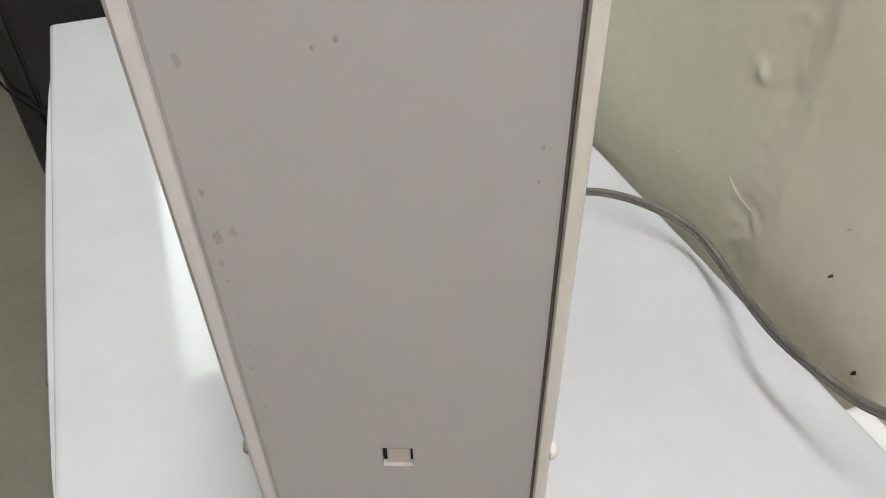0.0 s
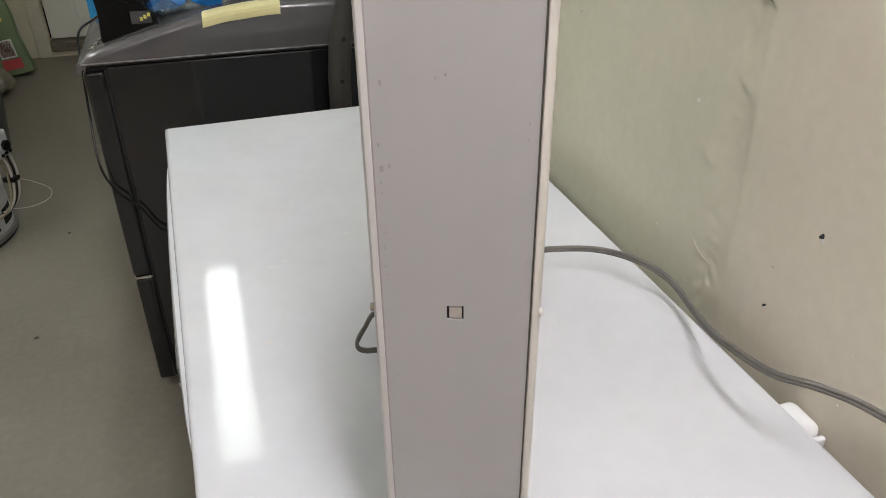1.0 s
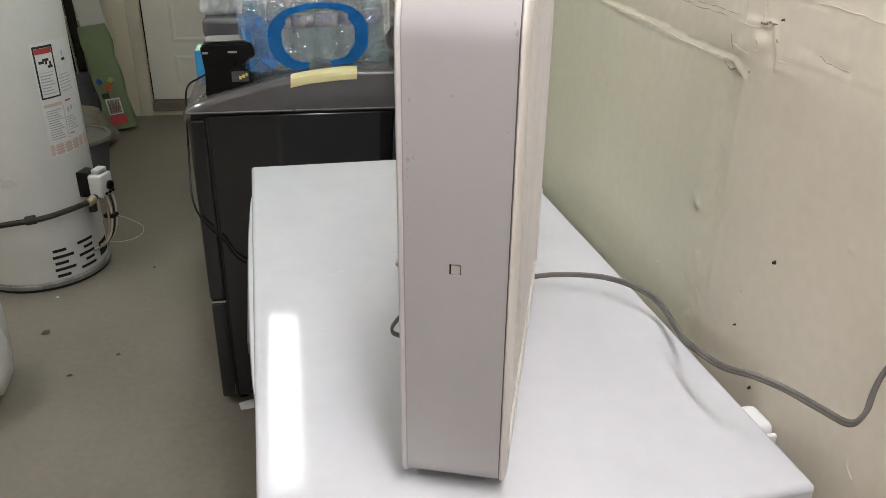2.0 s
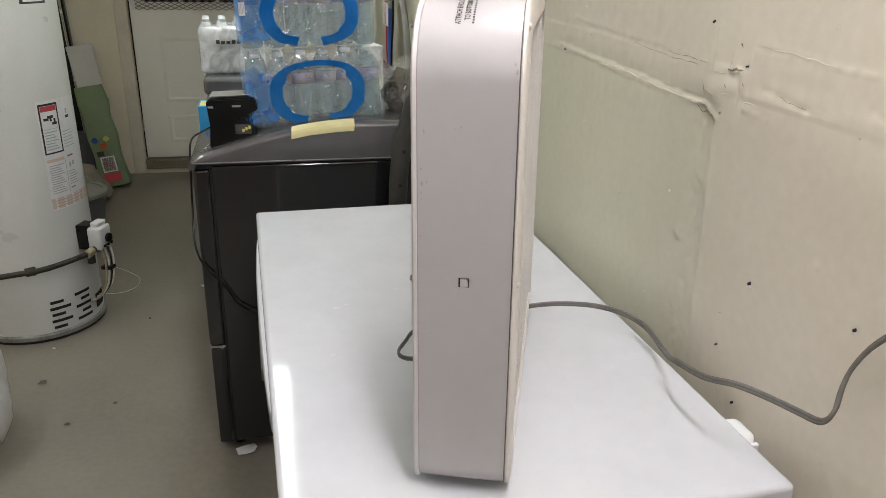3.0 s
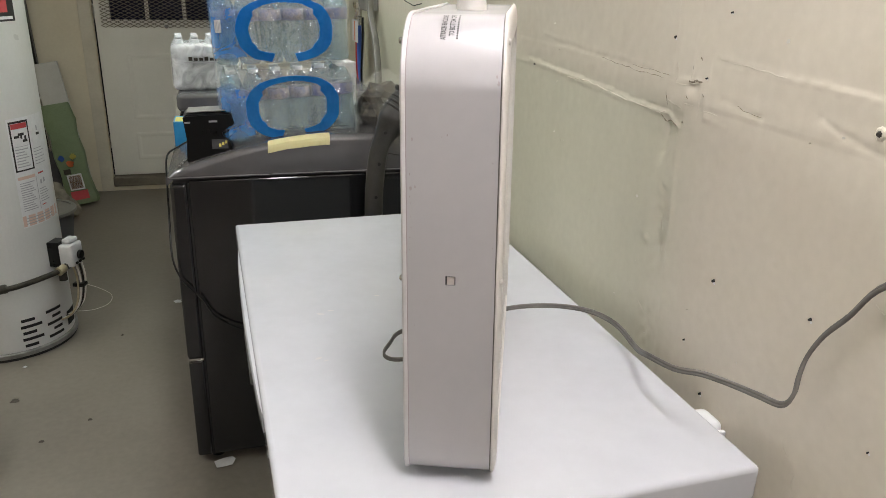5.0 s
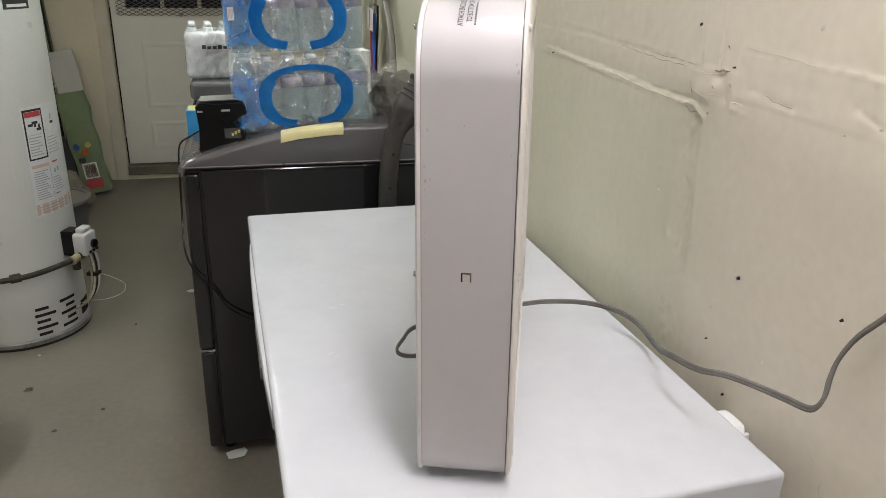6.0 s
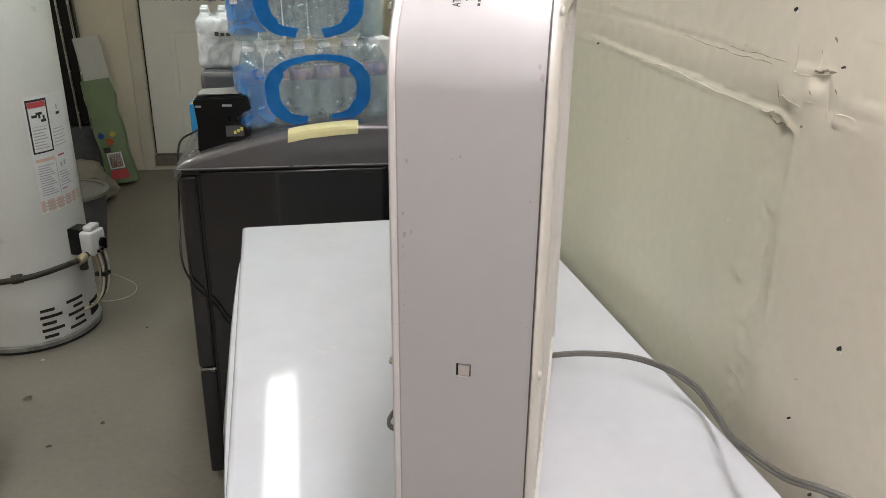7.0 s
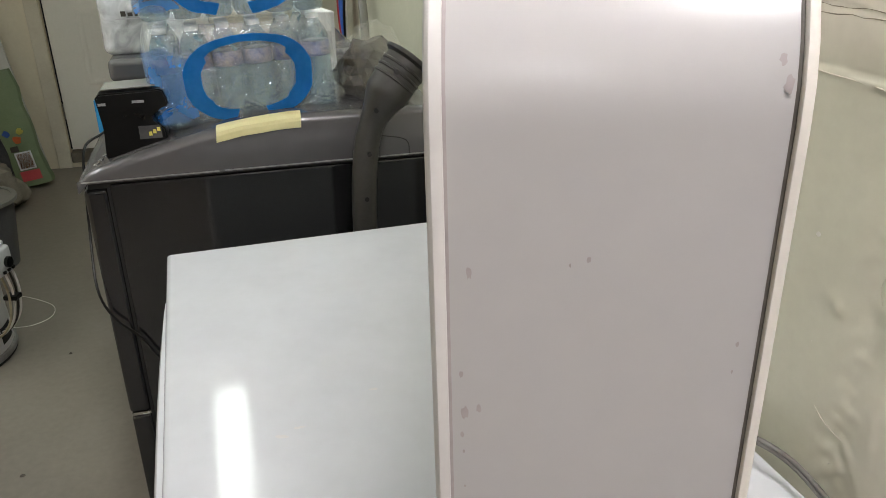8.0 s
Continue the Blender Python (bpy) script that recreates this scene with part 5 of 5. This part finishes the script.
stack = thing("folded_umbrella_stand", pose(-0.998, 4.925, 0.016, 0, -2.4, 0), "black folded stand with steel tubes against the wall", "stand")
part("cover", box(-0.10, 0.10, -0.03, 0.05, 0.30, 1.55, 0.02, 3), M_BLACK, stack, smooth=True)
for x, y in ((-0.06, -0.042), (0.085, -0.042), (0.02, -0.042)):
    part("steel_tube", cyl(0.008, 0.22, 1.35, 10, at=(x, y)), M_STEEL, stack, smooth=True)
part("foot_block", box(-0.11, 0.11, -0.05, 0.05, 0.006, 0.299, 0.01), M_GREYCLOTH, stack)
canvas = thing("canvas_bag", pose(-0.90, 4.35, 0.0), "dusty slumped canvas bag on the floor", "bag")
part("cloth", lump(0.16, 0.16, 0.13, 5.5, 0.3, 4), M_CANVAS, canvas, smooth=True)

rubbish = thing("plastic_sack", pose(-0.785, 1.93, 0.0), "creased white plastic sack standing on the concrete", "sack")
bm = lump(0.205, 0.19, 0.275, 2.4, 0.22, 4)
for q in bm.verts:
    q.co += 0.008 * noise.noise_vector(q.co * 22)
    q.co.z = max(q.co.z, 0.0)
part("film", bm, M_SACK, rubbish, smooth=True)
part("tied_neck", sweep([(0.0, 0, 0.47), (0.012, 0.004, 0.53), (-0.006, 0.01, 0.57)], lambda t: 0.016 + 0.022 * abs(t - 0.4), 10, 5), M_SACK, rubbish, smooth=True)

# ---- laundry plumbing on the wall ----
taps = thing("laundry_taps", pose(0.85, 3.28, 0), "washing machine taps with red and blue hoses on the wall", "taps")
part("supply_plate", box(-0.06, -0.001, -0.16, 0.03, 1.27, 1.36, 0.006), M_GREY_STRAP, taps)
for dy, mat, dz in ((0.05, M_HOSE_RED, 0), (0.0, M_HOSE_BLUE, 0.004)):
    part("hose", sweep([(-0.06, dy, 1.20), (-0.06, dy + 0.01, 1.10), (-0.058, dy + 0.012, 1.0), (-0.05, dy - 0.01, 0.86), (-0.05, dy - 0.02, 0.6)], 0.0115, 10, 5), mat, taps, smooth=True)
    part("valve_body", lathe([(0.012, 1.20), (0.018, 1.21), (0.018, 1.235), (0.012, 1.24), (0.012, 1.27), (0.02, 1.275), (0.02, 1.30)], 14, at=(-0.06, dy)), M_STEEL, taps, smooth=True)
    part("valve_lever", box(-0.075, -0.045, dy - 0.006, dy + 0.05, 1.285, 1.295, 0.003), M_STEEL, taps)
part("thin_tube", sweep([(-0.05, -0.03, 1.2), (-0.05, -0.035, 1.1), (-0.052, -0.02, 0.9)], 0.006, 8, 5), M_WIRE, taps, smooth=True)
part("thin_tube", sweep([(-0.06, -0.09, 1.24), (-0.06, -0.085, 1.15), (-0.06, -0.04, 1.0), (-0.055, -0.01, 0.85)], 0.005, 8, 5), M_BLACK, taps, smooth=True)
tg = part("paper_tag", box(-0.085, -0.0835, -0.10, 0.06, 1.13, 1.225), M_LABEL, taps, "white tag with an orange stripe")
tg.matrix_basis = pose(0, 0, 0, 0, 0, 0)
st_ = part("tag_stripe", box(-0.0866, -0.0855, -0.035, -0.015, 1.135, 1.22), M_ORANGE, tg)
drain = thing("drain_hose", pose(0.85, 2.9, 0), "grey flat drain hose hanging on the wall", "hose")
part("hose", sweep([(-0.05, 0.16, 1.34), (-0.05, 0.14, 1.26), (-0.05, 0.04, 1.17), (-0.05, -0.02, 1.05), (-0.05, -0.03, 0.9), (-0.05, -0.03, 0.6)], 0.019, 10, 6, flat=0.6), M_GREY_STRAP, drain, smooth=True)
crack = thing("hairline_crack", pose(0.85, 2.45, 1.335), "dark wandering crack in the wall paint", "crack")
part("crack_line", sweep([(-0.0012, 0.20, 0.012), (-0.0012, 0.12, 0.0), (-0.0012, 0.06, -0.004), (-0.0012, 0.0, -0.008), (-0.0012, -0.05, -0.003), (-0.0012, -0.12, 0.004)], 0.0016, 6, 4), M_DARK_GAP, crack)

# ---- litter and stains on the floor ----
scrap = thing("paper_scrap", pose(0.105, 1.775, 0.002, 0, 0, 20), "torn white paper scrap by the dryer foot", "paper")
bm = bmesh.new()
pts = [(-0.03, -0.014), (-0.008, -0.022), (0.015, -0.026), (0.033, -0.006), (0.03, 0.016), (0.0, 0.02), (-0.028, 0.015)]
bm.faces.new([bm.verts.new((x, y, 0.002 + 0.008 * (noise.noise(Vector((x * 30, y * 30, 0))) + 0.4))) for x, y in pts])
bmesh.ops.triangulate(bm, faces=bm.faces)
bmesh.ops.solidify(bm, geom=bm.faces[:], thickness=0.0008)
part("sheet", bm, M_LABEL, scrap)
for k, (x, y, r, mat) in enumerate(((-0.60, 2.30, 0.018, M_LEAF), (-0.33, 2.12, 0.008, M_LEAF), (-0.10, 3.05, 0.022, M_LABEL), (-0.30, 2.75, 0.006, M_LEAF), (-0.46, 2.02, 0.009, M_LEAF), (-0.62, 2.55, 0.008, M_LABEL))):
    bm = blob(0, 0, r, 12, 40 + k)
    for q in bmesh.ops.poke(bm, faces=bm.faces[:])["verts"]:
        q.co.z += 0.006
    leaf_ = tagged(part("dry_leaf" if mat is M_LEAF else "paper_bit", bm, mat), "small dark dry scrap lying on the floor" if mat is M_LEAF else "small pale paper bit lying on the floor", "litter")
    leaf_.matrix_basis = pose(x, y, 0.0025, 0, 0, 50 * k)
